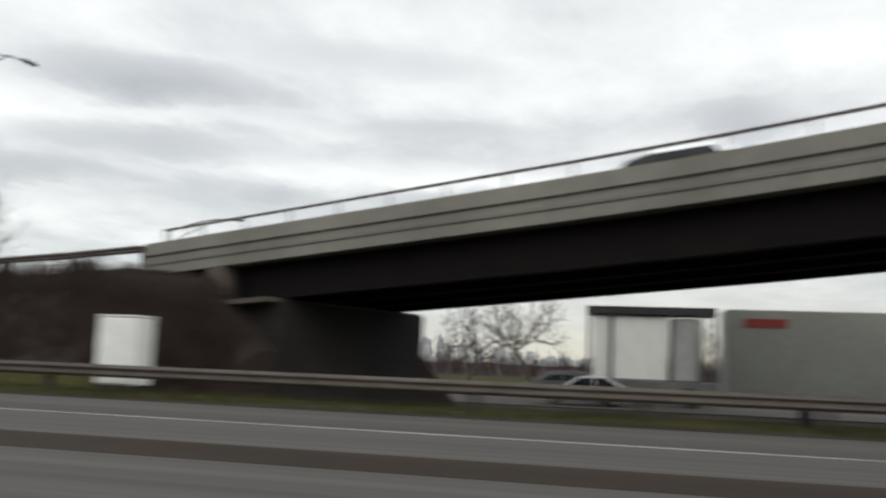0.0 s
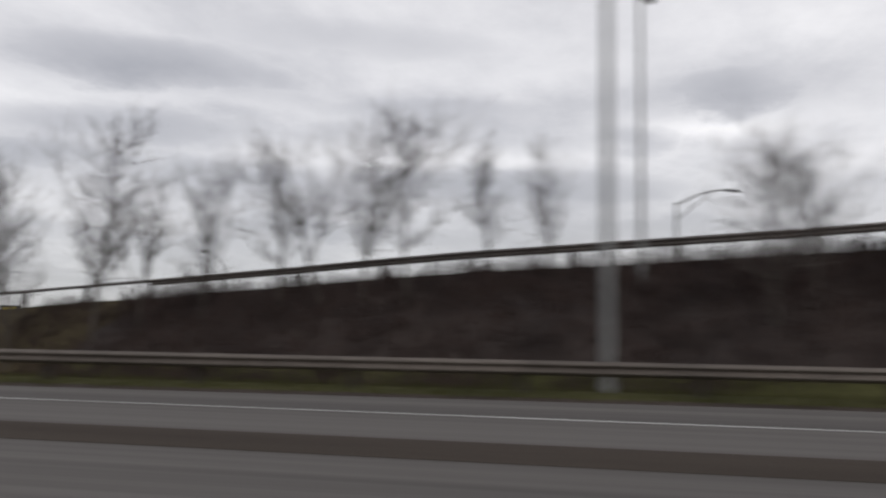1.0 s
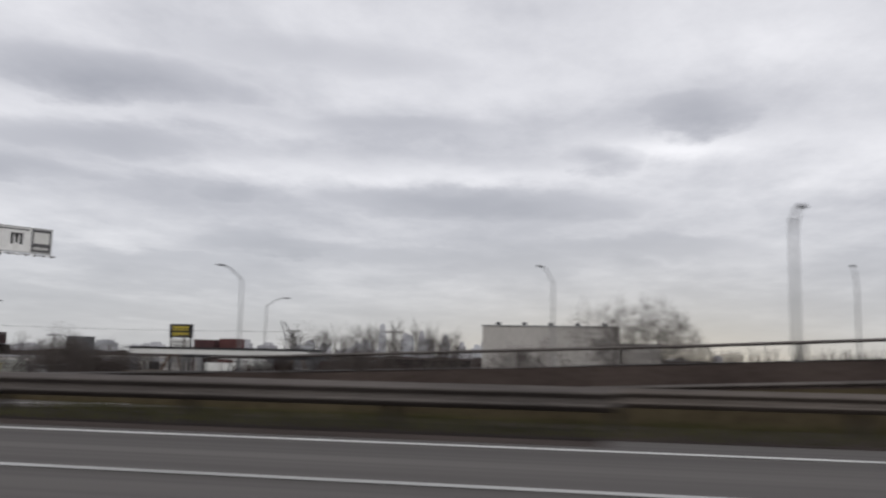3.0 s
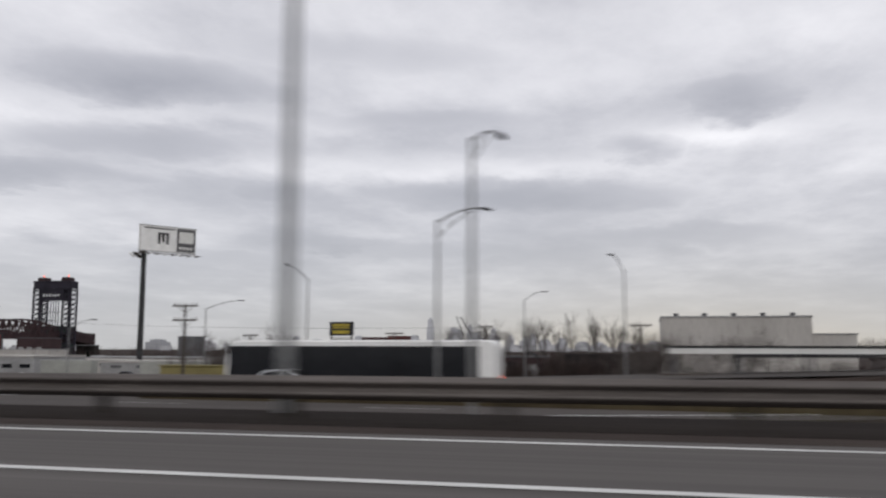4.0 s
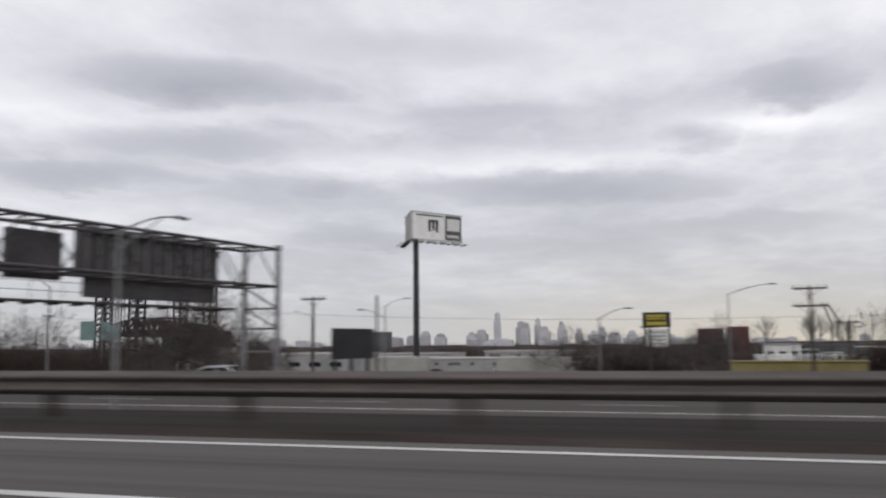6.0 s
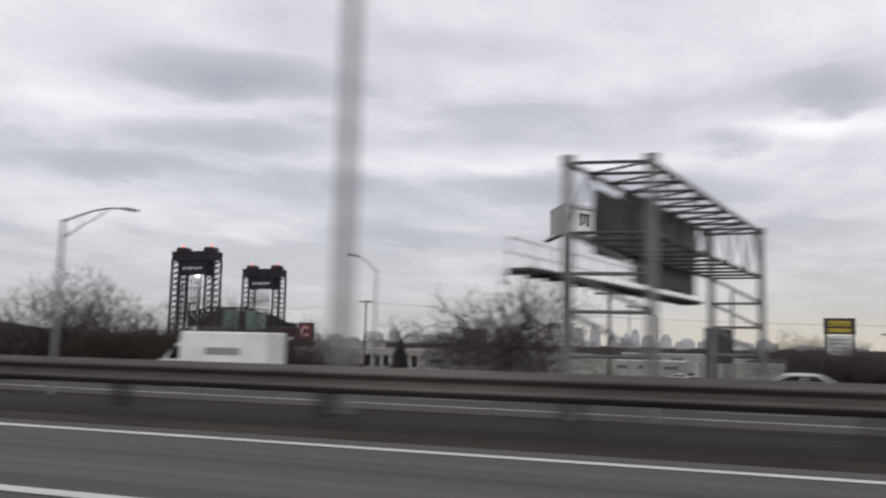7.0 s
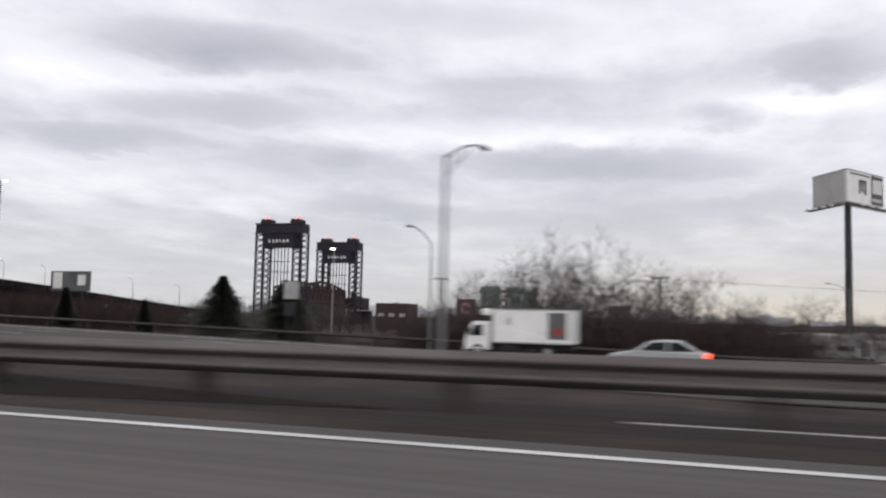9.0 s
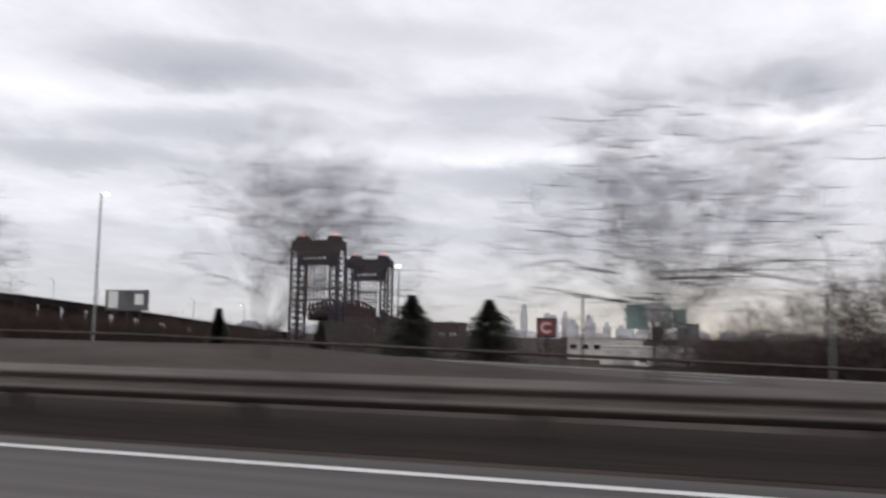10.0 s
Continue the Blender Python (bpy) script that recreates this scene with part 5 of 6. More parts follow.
# sign gantry across the far road, seen obliquely
far_gantry = thing("sign_gantry", "dark sign gantry with pale teal sign panels over a far road", "sign gantry", -293.4, 152, GL)
TEAL = material("teal_sign_back", (0.11, 0.172, 0.168), (0.175, 0.25, 0.24), 0.4, 0.6, fine_scale=4)
for u, z in ((4.9, 11.6), (10.0, 11.5)):
    for v in (0, 1.6):
        bm = bmesh.new()
        tube(bm, (u, v, -0.3), (u, v, z), 0.16, 0.13, 10)
        part("column", bm, BLACK_STEEL, far_gantry)
for z in (9.2, 10.8):
    for v in (0, 1.6):
        bm = bmesh.new()
        tube(bm, (0, v, z), (10.2, v, z), 0.11, n=8)
        part("chord", bm, BLACK_STEEL, far_gantry)
for k in range(8):
    bm = bmesh.new()
    tube(bm, (k * 1.27, 0, 9.2 if k % 2 else 10.8), (k * 1.27 + 1.27, 0, 10.8 if k % 2 else 9.2), 0.06, n=5)
    part("web_brace", bm, BLACK_STEEL, far_gantry)
for u0, u1, z0, z1 in ((0.4, 4.0, 7.6, 11.6), (5.6, 7.8, 7.6, 11.4), (8.0, 10.2, 7.8, 10.8)):
    bm = bmesh.new()
    box(bm, u0, -0.42, z0, u1, -0.3, z1)
    panel = part("sign_panel", bm, TEAL, far_gantry, "pale teal sign panel")
    for z in (z0 + 0.5, z1 - 0.6):
        bm = bmesh.new()
        box(bm, u0 - 0.1, -0.299, z, u1 + 0.1, -0.12, z + 0.12)
        part("panel_rail", bm, BLACK_STEEL, panel)

for x0, x1, y0, y1, z1, wall_m, roof_m, lab in ((-228, -205, 168, 182, -1.9, GREY, CLADDING, "low grey shed with a long pale roof"), (-204, -186, 190, 204, -1.5, CLADDING, GREY, "low pale shed with a grey roof"),
                                                (-222, -196, 214, 228, -0.9, GREY, CLADDING, "long low depot with a pale roof"), (-247, -229, 176, 188, -1.7, CLADDING, CLADDING, "low white loading shed with doors"),
                                                (-198, -189, 150, 158, -2.3, GREY_DARK, GREY, "small dark yard shed")):
    building("shed", lab, x0, x1, y0, y1, z1, wall_m, roof_m, windows=5, win_h=0.6, win_z=z1 - 0.9, win_mat=GREY_DARK, doors=2)

# red silos in the yard
RUSTRED = material("faded_red_steel", (0.06, 0.022, 0.021), (0.12, 0.042, 0.038), 0.4, 0.75, fine_scale=3)
MAROON = material("dark_maroon_steel", (0.035, 0.017, 0.019), (0.075, 0.033, 0.034), 0.4, 0.8, fine_scale=3)
for x, y, w, low, h, lab, mat in ((-167.4, 172, 4.6, 5.6, 8.6, "wide dark red steel hopper on open legs", MAROON), (-162.5, 173, 4.0, 3.0, 8.9, "taller red steel hopper tower with a platform", RUSTRED)):
    silo = thing("hopper_tower", lab, "hopper", x, y, GL)
    bm = bmesh.new()
    box(bm, -w / 2, -w / 2, low, w / 2, w / 2, h)
    part("bin", bm, mat, silo, bevel=0.08)
    for sx in (-1, 1):
        for sy in (-1, 1):
            bm = bmesh.new()
            box(bm, sx * (w / 2 - 0.12) - 0.12, sy * (w / 2 - 0.12) - 0.12, -0.2, sx * (w / 2 - 0.12) + 0.12, sy * (w / 2 - 0.12) + 0.12, low)
            part("leg", bm, mat, silo)
    bm = bmesh.new()
    box(bm, -w / 2 - 0.7, -w / 2 - 0.7, h * 0.62, w / 2 + 0.7, -w / 2 - 0.01, h * 0.62 + 0.12)
    for u in (-w / 2 - 0.65, 0, w / 2 + 0.65):
        tube(bm, (u, -w / 2 - 0.65, h * 0.62), (u, -w / 2 - 0.65, h * 0.62 + 1.1), 0.04, n=5)
    tube(bm, (-w / 2 - 0.7, -w / 2 - 0.65, h * 0.62 + 1.1), (w / 2 + 0.7, -w / 2 - 0.65, h * 0.62 + 1.1), 0.04, n=5)
    part("platform", bm, BLACK_STEEL, silo, "dark platform with a rail")


def parked_trailer(x, y, z, rz, ln, mat, lab):
    """A box trailer on its wheels and landing legs."""
    ob = thing("semi_trailer", lab, "trailer", x, y, z, rz)
    bm = bmesh.new()
    box(bm, 0, -1.25, 1.1, ln, 1.25, 3.9)
    body = part("box_body", bm, mat, ob, bevel=0.05)
    bm = bmesh.new()
    for k in range(int(ln / 1.2)):
        box(bm, 0.5 + k * 1.2, -1.275, 1.15, 0.56 + k * 1.2, -1.252, 3.85)
    part("side_rib", bm, GREY, body)
    bm = bmesh.new()
    box(bm, 0.2, -0.5, 0.85, ln - 0.2, 0.5, 1.09)
    for sy in (-0.8, 0.7):
        box(bm, 2.4, sy, 0.0, 2.55, sy + 0.12, 0.9)
    part("chassis", bm, BLACK_STEEL, ob)
    for xx in (ln - 2.6, ln - 1.3):
        for yy in (-1.0, 1.0):
            lathe_wheel("wheel", ob, xx, yy, 0.5, 0.5, 0.3, GREY)
    return ob


for x, y, rz, ln, mat, lab in ((-160.6, 158, 4, 6.4, OFFWHITE, "white box trailer parked in the yard"), (-152.6, 160, -70, 9.0, OFFWHITE, "white trailer parked end-on in the yard"), (-149.2, 161, -74, 9.0, TRAILER_GREY, "grey trailer parked end-on in the yard"),
                               (-201, 140, 12, 12.0, TRAILER_GREY, "long grey trailer parked beside the sheds"), (-224, 143, 8, 10.0, TRAILER_GREY, "grey trailer parked in a lot")):
    parked_trailer(x, y, GL + 0.05, rz, ln, mat, lab)
# scaffold frames among the trailers
for x, y, w, h in ((-154.8, 152, 3.2, 5.2), (-150.4, 153, 2.6, 4.6), (-145.0, 154, 3.6, 5.6)):
    rack = thing("pipe_rack", "dark steel pipe rack in the yard", "rack", x, y, GL)
    for u in (0, w / 2, w):
        bm = bmesh.new()
        tube(bm, (u, 0, -0.2), (u, 0, h), 0.1, n=6)
        part("upright", bm, BLACK_STEEL, rack)
    for z in (h * 0.45, h * 0.92):
        bm = bmesh.new()
        tube(bm, (-0.4, 0, z), (w + 0.4, 0, z), 0.09, n=6)
        part("beam", bm, BLACK_STEEL if z < h * 0.5 else OFFWHITE, rack)

# small conveyor and excavator-like arms in the yard
for x, y, mat, lab in ((-146, 158, ORANGE, "orange loader arm standing in the yard"), (-172, 158, ORANGE, "orange loader arm beside the yellow wall"), (-137, 160, BLACK_STEEL, "dark loader arm standing in the yard")):
    ob = thing("excavator", lab, "excavator", x, y, GL)
    bm = bmesh.new()
    box(bm, -1.6, -1.2, 0.9, 1.6, 1.2, 2.4)
    part("body", bm, mat, ob, bevel=0.15)
    bm = bmesh.new()
    box(bm, -0.4, -1.1, 2.4, 1.2, 0.3, 3.9)
    part("cab", bm, DARKGLASS, ob, bevel=0.1)
    for sy in (-1.3, 0.8):
        bm = bmesh.new()
        box(bm, -2.0, sy, -0.05, 2.0, sy + 0.5, 0.95)
        part("track", bm, RUBBER, ob, bevel=0.2)
    bm = bmesh.new()
    pipe(bm, [Vector((1.2, 0.7, 2.2)), Vector((3.2, 0.7, 5.6)), Vector((4.6, 0.7, 5.2))], 0.3, 0.22, 6)
    pipe(bm, [Vector((4.6, 0.7, 5.2)), Vector((5.6, 0.7, 2.0))], 0.22, 0.15, 6)
    part("boom", bm, mat, ob)

crane = thing("jib_crane", "thin dark jib crane standing in the yard", "crane", -147.3, 165, GL)
for name, a, b, r in (("mast", (0, 0, -0.2), (0, 0, 9.6), 0.16), ("jib", (0, 0, 9.2), (-1.2, 0, 12.6), 0.12), ("strut", (-0.4, 0, 12.4), (3.8, 0, 5.2), 0.12)):
    bm = bmesh.new()
    tube(bm, a, b, r, r * 0.7, 6)
    part(name, bm, BLACK_STEEL, crane)

# signs
roadside = thing("roadside_sign", "black sign with yellow bars above a white board on posts", "sign", -180.2, 179, GL)
for x in (0.35, 5.05):
    bm = bmesh.new()
    box(bm, x - 0.18, -0.18, -0.2, x + 0.18, 0.18, 11.9)
    part("post", bm, BLACK_STEEL, roadside)
bm = bmesh.new()
box(bm, 0, -0.35, 9.1, 5.4, 0.3, 12.1)
top_panel = part("panel", bm, BLACK_STEEL, roadside, "black-edged yellow panel", bevel=0.05)
bm = bmesh.new()
box(bm, 0.5, -0.4, 10.5, 4.9, -0.355, 11.7)
part("face", bm, BLACK_STEEL, top_panel)
for k in range(5):
    for z0, z1 in ((11.1, 11.6), (10.6, 10.95), (9.5, 10.2)):
        bm = bmesh.new()
        box(bm, 0.75 + k * 0.78, -0.44, z0, 1.45 + k * 0.78, -0.405, z1)
        part("lettering_bar", bm, SIGN_YELLOW, top_panel, "dull yellow bar")
bm = bmesh.new()
box(bm, 0.5, -0.3, 5.2, 4.9, 0.25, 8.8)
low_panel = part("panel", bm, OFFWHITE, roadside, "white letter board", bevel=0.05)
bm = bmesh.new()
for k in range(4):
    box(bm, 0.9, -0.35, 5.7 + k * 0.75, 4.5, -0.305, 6.0 + k * 0.75)
part("lettering_bars", bm, GREY, low_panel)

red_sign = thing("billboard", "red billboard with a pale round mark on a post", "billboard", -325.8, 243, GL)
bm = bmesh.new()
tube(bm, (2.7, 0.3, -0.2), (2.7, 0.3, 6.4), 0.35, n=10)
part("pole", bm, BLACK_STEEL, red_sign)
bm = bmesh.new()
box(bm, 0, -0.3, 5.6, 5.5, 0.3, 11.1)
red_face = part("panel", bm, BLACK_STEEL, red_sign, bevel=0.05)
bm = bmesh.new()
box(bm, 0.6, -0.36, 6.2, 5.0, -0.305, 10.6)
part("face", bm, material("maroon_board_face", (0.1, 0.02, 0.024), (0.17, 0.035, 0.038), 0.5, 0.6, bump=0.0), red_face)
bm = bmesh.new()
for k in range(9):
    a = radians(50 + k * 260 / 8)
    c = Vector((2.8 + 1.3 * math.cos(a), -0.4, 8.4 + 1.3 * math.sin(a)))
    box(bm, c.x - 0.35, -0.42, c.z - 0.35, c.x + 0.35, -0.365, c.z + 0.35)
part("round_mark", bm, material("pale_pink_mark", (0.36, 0.26, 0.26), (0.46, 0.35, 0.34), 0.8, 0.6, bump=0.0), red_face)

far_board = thing("billboard", "far poster billboard in dark and pale patches on a frame", "billboard", -454, 222, GL)
for x in (3, 7.5, 12):
    bm = bmesh.new()
    tube(bm, (x, 0.4, -0.2), (x, 0.4, 12), 0.3, n=8)
    part("leg", bm, BLACK_STEEL, far_board)
bm = bmesh.new()
box(bm, 0, -0.3, 11.2, 15, 0.3, 17.4)
far_face = part("panel", bm, GREY_DARK, far_board)
bm = bmesh.new()
box(bm, 1, -0.36, 12, 4.5, -0.305, 17)
part("poster_patch", bm, OFFWHITE, far_face)
bm = bmesh.new()
box(bm, 10.5, -0.36, 13, 13.5, -0.305, 16.2)
part("poster_patch", bm, OFFWHITE, far_face)

gz = ground_z(-283.2, 63.6)
back_sign = thing("road_sign", "pale sign back above a dark cabinet on two posts", "sign", -283.7, 63.6, gz)
for x in (0.2, 0.85):
    bm = bmesh.new()
    tube(bm, (x, 0, -0.2), (x, 0, 3.4 - gz), 0.05, n=8)
    part("post", bm, BLACK_STEEL, back_sign)
bm = bmesh.new()
box(bm, -0.1, -0.1, 2.2 - gz, 1.15, -0.055, 3.5 - gz)
part("panel", bm, GREY, back_sign, "pale grey sign panel")
bm = bmesh.new()
box(bm, 0.1, -0.35, 0.9 - gz, 0.95, -0.06, 1.9 - gz)
part("cabinet", bm, BLACK_STEEL, back_sign, "dark metal cabinet", bevel=0.03)

gz = ground_z(-197, 72)
dark_board = thing("board_sign", "dark board sign on posts with a tall pole beside it", "sign", -198.0, 69.4, gz, 72)
for x in (0.6, 2.7, 4.8):
    bm = bmesh.new()
    box(bm, x - 0.1, 0.08, -0.2, x + 0.1, 0.28, 2.6 - gz)
    part("post", bm, BLACK_STEEL, dark_board)
bm = bmesh.new()
tube(bm, (5.9, 0, -0.2), (5.9, 0, 5.6 - gz), 0.1, n=8)
part("tall_pole", bm, BLACK_STEEL, dark_board)
bm = bmesh.new()
box(bm, 0, -0.08, 0.0 - gz, 5.4, 0.06, 2.6 - gz)
part("panel", bm, BLACK_STEEL, dark_board, bevel=0.03)


def utility_pole(x, y, top, arms, label="wooden utility pole with crossarms"):
    base = ground_z(x, y)
    ob = thing("utility_pole", label, "utility pole", x, y, base)
    h = top - base
    bm = bmesh.new()
    tube(bm, (0, 0, -0.2), (0, 0, h), 0.2, 0.13, 8)
    part("pole", bm, BARK, ob)
    for k in range(arms):
        z = h - 0.25 - 1.5 * k
        bm = bmesh.new()
        box(bm, -1.4, -0.09, z - 0.08, 1.4, 0.09, z + 0.08)
        for u in (-1.25, -0.7, 0.7, 1.25):
            tube(bm, (u, 0, z + 0.08), (u, 0, z + 0.3), 0.06, n=6)
        tube(bm, (-0.9, 0.1, z), (0, 0.1, z - 0.8), 0.03, n=4)
        tube(bm, (0.9, 0.1, z), (0, 0.1, z - 0.8), 0.03, n=4)
        part("crossarm", bm, BARK, ob)
    return ob


utility_pole(-159.4, 83, 5.9, 2)
utility_pole(-207.0, 84.4, 6.2, 1)
for x, y, top in ((-262, 152, 8.6), (-300, 150, 8.0), (-140, 150, 5.4), (-113, 118, 4.6), (-150, 128, 3.8), (-176, 132, 3.6)):
    utility_pole(x, y, top, 1)
for (xa, ya, za), (xb, yb, zb) in (((-300, 150, 7.6), (-262, 152, 8.2)), ((-262, 152, 8.2), (-140, 150, 5.0))):
    for off in (-1.2, 1.2):
        bm = bmesh.new()
        pipe(bm, [Vector((xa + (xb - xa) * k / 8, ya + (yb - ya) * k / 8 + off, za + (zb - za) * k / 8 - 1.2 * math.sin(math.pi * k / 8))) for k in range(9)], 0.016, n=4)
        tagged(part("overhead_wire", bm, BLACK_STEEL), "thin dark overhead wire between utility poles", "wire")

# elevated road far to the west
viaduct = thing("viaduct", "dark elevated road climbing away on close-set piers", "bridge")
VI = [(-400, 0.6), (-430, 3.8), (-462, 7.6), (-500, 11.5), (-560, 16.0), (-640, 20)]
bm = bmesh.new()
for (xa, za), (xb, zb) in zip(VI, VI[1:]):
    for y in (224, 236):
        a = [bm.verts.new(c) for c in ((xa, y, za), (xb, y, zb), (xb, y, zb - 1.7), (xa, y, za - 1.7))]
        bm.faces.new(a)
    bm.faces.new([bm.verts.new(c) for c in ((xa, 224, za - 0.9), (xb, 224, zb - 0.9), (xb, 236, zb - 0.9), (xa, 236, za - 0.9))])
    bm.faces.new([bm.verts.new(c) for c in ((xa, 224, za - 1.7), (xb, 224, zb - 1.7), (xb, 236, zb - 1.7), (xa, 236, za - 1.7))])
part("deck", bm, GIRDER, viaduct)
for k in range(24):
    x = -406 - k * 9.5
    z = lerp_table(VI, x) - 1.7
    bm = bmesh.new()
    box(bm, x - 0.9, 226, GL - 0.5, x + 0.9, 234, z)
    part("pier", bm, GIRDER, viaduct)
for k in range(9):
    x = -408 - k * 17
    z = lerp_table(VI, x)
    street_lamp(x, 224.5, z - 0.9, 7.0, 1.5, -90, "small lamp post on the elevated road", 0.1, lit=k % 2 == 0, truss=False)

# far city skyline
sky_rng = random.Random(21)
SKYLINE = [(-1010, 3500, 26, 132), (-930, 3600, 40, 96), (-870, 3400, 34, 84), (-838, 3500, 26, 104), (-800, 3450, 44, 70), (-756, 3600, 28, 92), (-720, 3400, 36, 76), (-668, 3500, 30, 60), (-620, 3600, 44, 52),
           (-575, 3500, 30, 66), (-520, 3450, 50, 42), (-1080, 3500, 50, 60), (-1150, 3600, 40, 52), (-1230, 3400, 44, 44), (-1330, 3500, 36, 58), (-1420, 3600, 50, 40), (-455, 3500, 40, 48), (-380, 3600, 60, 34), (-300, 3400, 60, 30),
           (-1520, 3500, 60, 44), (-1620, 3500, 40, 56), (-200, 3500, 70, 28), (-90, 3600, 60, 36), (-1720, 3500, 70, 40), (-2300, 3500, 80, 44), (-2050, 3500, 60, 38)]
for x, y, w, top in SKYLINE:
    ob = thing("skyscraper", "tower in the far city skyline, pale blue-grey with painted haze", "skyscraper", x, y, GL, group="far skyline")
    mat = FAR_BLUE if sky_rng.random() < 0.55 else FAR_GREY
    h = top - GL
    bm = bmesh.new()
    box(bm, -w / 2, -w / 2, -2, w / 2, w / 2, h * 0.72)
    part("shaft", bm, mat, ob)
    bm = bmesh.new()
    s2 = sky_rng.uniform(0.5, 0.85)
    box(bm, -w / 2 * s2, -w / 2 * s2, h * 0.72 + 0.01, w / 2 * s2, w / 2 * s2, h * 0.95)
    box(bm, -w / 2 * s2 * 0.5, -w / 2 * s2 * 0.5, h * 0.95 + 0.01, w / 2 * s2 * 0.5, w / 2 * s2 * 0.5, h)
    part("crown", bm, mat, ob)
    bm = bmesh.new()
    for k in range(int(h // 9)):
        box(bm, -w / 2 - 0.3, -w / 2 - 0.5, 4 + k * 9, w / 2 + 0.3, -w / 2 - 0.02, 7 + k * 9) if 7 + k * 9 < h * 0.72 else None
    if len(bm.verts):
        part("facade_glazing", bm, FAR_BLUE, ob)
    else:
        bm.free()
for k in range(60):
    x = -2400 + k * 44 + sky_rng.uniform(-20, 20)
    h = sky_rng.uniform(8, 22)
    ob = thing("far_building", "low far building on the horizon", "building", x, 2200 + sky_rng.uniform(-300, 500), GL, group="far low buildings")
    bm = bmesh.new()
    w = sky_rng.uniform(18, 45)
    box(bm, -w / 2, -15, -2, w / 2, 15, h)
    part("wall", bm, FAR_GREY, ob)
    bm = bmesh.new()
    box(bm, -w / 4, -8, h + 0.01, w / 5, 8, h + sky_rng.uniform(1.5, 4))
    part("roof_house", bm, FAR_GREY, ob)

# ---------- white cabinet by the embankment ----------
cabinet = thing("utility_cabinet", "plain white metal cabinet in the grass by the embankment", "cabinet", -13.72, 20.6, ground_z(-13.6, 20.6))
bm = bmesh.new()
box(bm, -0.6, -0.4, 0.56, 0.6, 0.4, 2.38)
part("body", bm, WHITE, cabinet, bevel=0.03)
bm = bmesh.new()
box(bm, -0.62, -0.43, 2.384, 0.62, 0.43, 2.43)
part("lid", bm, WHITE, cabinet, bevel=0.015)
bm = bmesh.new()
box(bm, -0.53, -0.38, -0.25, 0.53, 0.38, 0.56)
part("plinth", bm, POST, cabinet, "dark stained plinth")
for x in (-0.57, 0.01):
    bm = bmesh.new()
    box(bm, x, -0.43, 0.62, x + 0.56, -0.404, 2.3)
    part("door", bm, WHITE, cabinet)


# ---------- vehicles ----------
def box_truck(x, y, z):
    """White box truck facing west."""
    ob = thing("box_truck", "white box truck with a cooling unit over its cab", "truck", x, y, z)
    ob.scale = (0.84, 0.84, 0.84)
    bm = bmesh.new()
    box(bm, 1.95, -1.15, 0.95, 7.4, 1.15, 3.2)
    cargo = part("cargo_box", bm, WHITE, ob, bevel=0.04)
    bm = bmesh.new()
    for zz in (0.93, 3.13):
        box(bm, 1.93, -1.18, zz, 7.42, -1.151, zz + 0.09)
    for xx in (1.93, 7.32):
        box(bm, xx, -1.18, 0.93, xx + 0.1, -1.151, 3.2)
    part("edge_rail", bm, GREY, cargo)
    bm = bmesh.new()
    box(bm, 5.75, -1.17, 1.25, 6.95, -1.155, 3.0)
    poster = part("side_panel", bm, GREY_DARK, cargo, "dark panel with a red patch")
    bm = bmesh.new()
    box(bm, 6.1, -1.178, 1.5, 6.65, -1.172, 2.0)
    part("red_patch", bm, RED, poster)
    bm = bmesh.new()
    for u in (3.0, 3.18):
        box(bm, u, -1.165, 2.15, u + 0.06, -1.152, 2.6)
    part("lettering_bars", bm, GREY_DARK, cargo)
    bm = bmesh.new()
    box(bm, 1.15, -0.85, 2.75, 1.92, 0.85, 3.2)
    part("cooling_unit", bm, WHITE, ob, bevel=0.08)
    bm = bmesh.new()
    extrude(bm, [(0.05, 0.45), (1.75, 0.45), (1.75, 2.3), (0.75, 2.35), (0.45, 2.2), (0.1, 1.35), (0.0, 0.9)], -1.0, 1.0)
    cab = part("cab", bm, WHITE, ob, bevel=0.05)
    bm = bmesh.new()
    extrude(bm, [(0.38, 1.38), (1.25, 1.38), (1.25, 2.1), (0.68, 2.1)], -1.012, -1.002)
    part("side_window", bm, DARKGLASS, cab)
    bm = bmesh.new()
    a = [bm.verts.new(c) for c in ((0.085, -0.9, 1.38), (0.085, 0.9, 1.38), (0.44, 0.85, 2.18), (0.44, -0.85, 2.18))]
    bm.faces.new(a)
    bmesh.ops.solidify(bm, geom=bm.faces[:], thickness=0.02)
    part("windscreen", bm, DARKGLASS, cab)
    bm = bmesh.new()
    box(bm, 0.35, -1.3, 1.45, 0.45, -1.08, 1.95)
    part("mirror", bm, BLACK_STEEL, cab)
    bm = bmesh.new()
    box(bm, -0.05, -1.0, 0.35, 0.1, 1.0, 0.62)
    part("bumper", bm, GREY, ob)
    bm = bmesh.new()
    box(bm, 1.0, -0.45, 0.55, 7.3, 0.45, 0.9)
    box(bm, 2.6, -0.95, 0.45, 3.7, -0.5, 0.85)
    part("chassis", bm, BLACK_STEEL, ob)
    for xx in (0.95, 5.7):
        for yy in (-0.88, 0.88):
            lathe_wheel("wheel", ob, xx, yy, 0.42, 0.42, 0.28, GREY)
    return ob


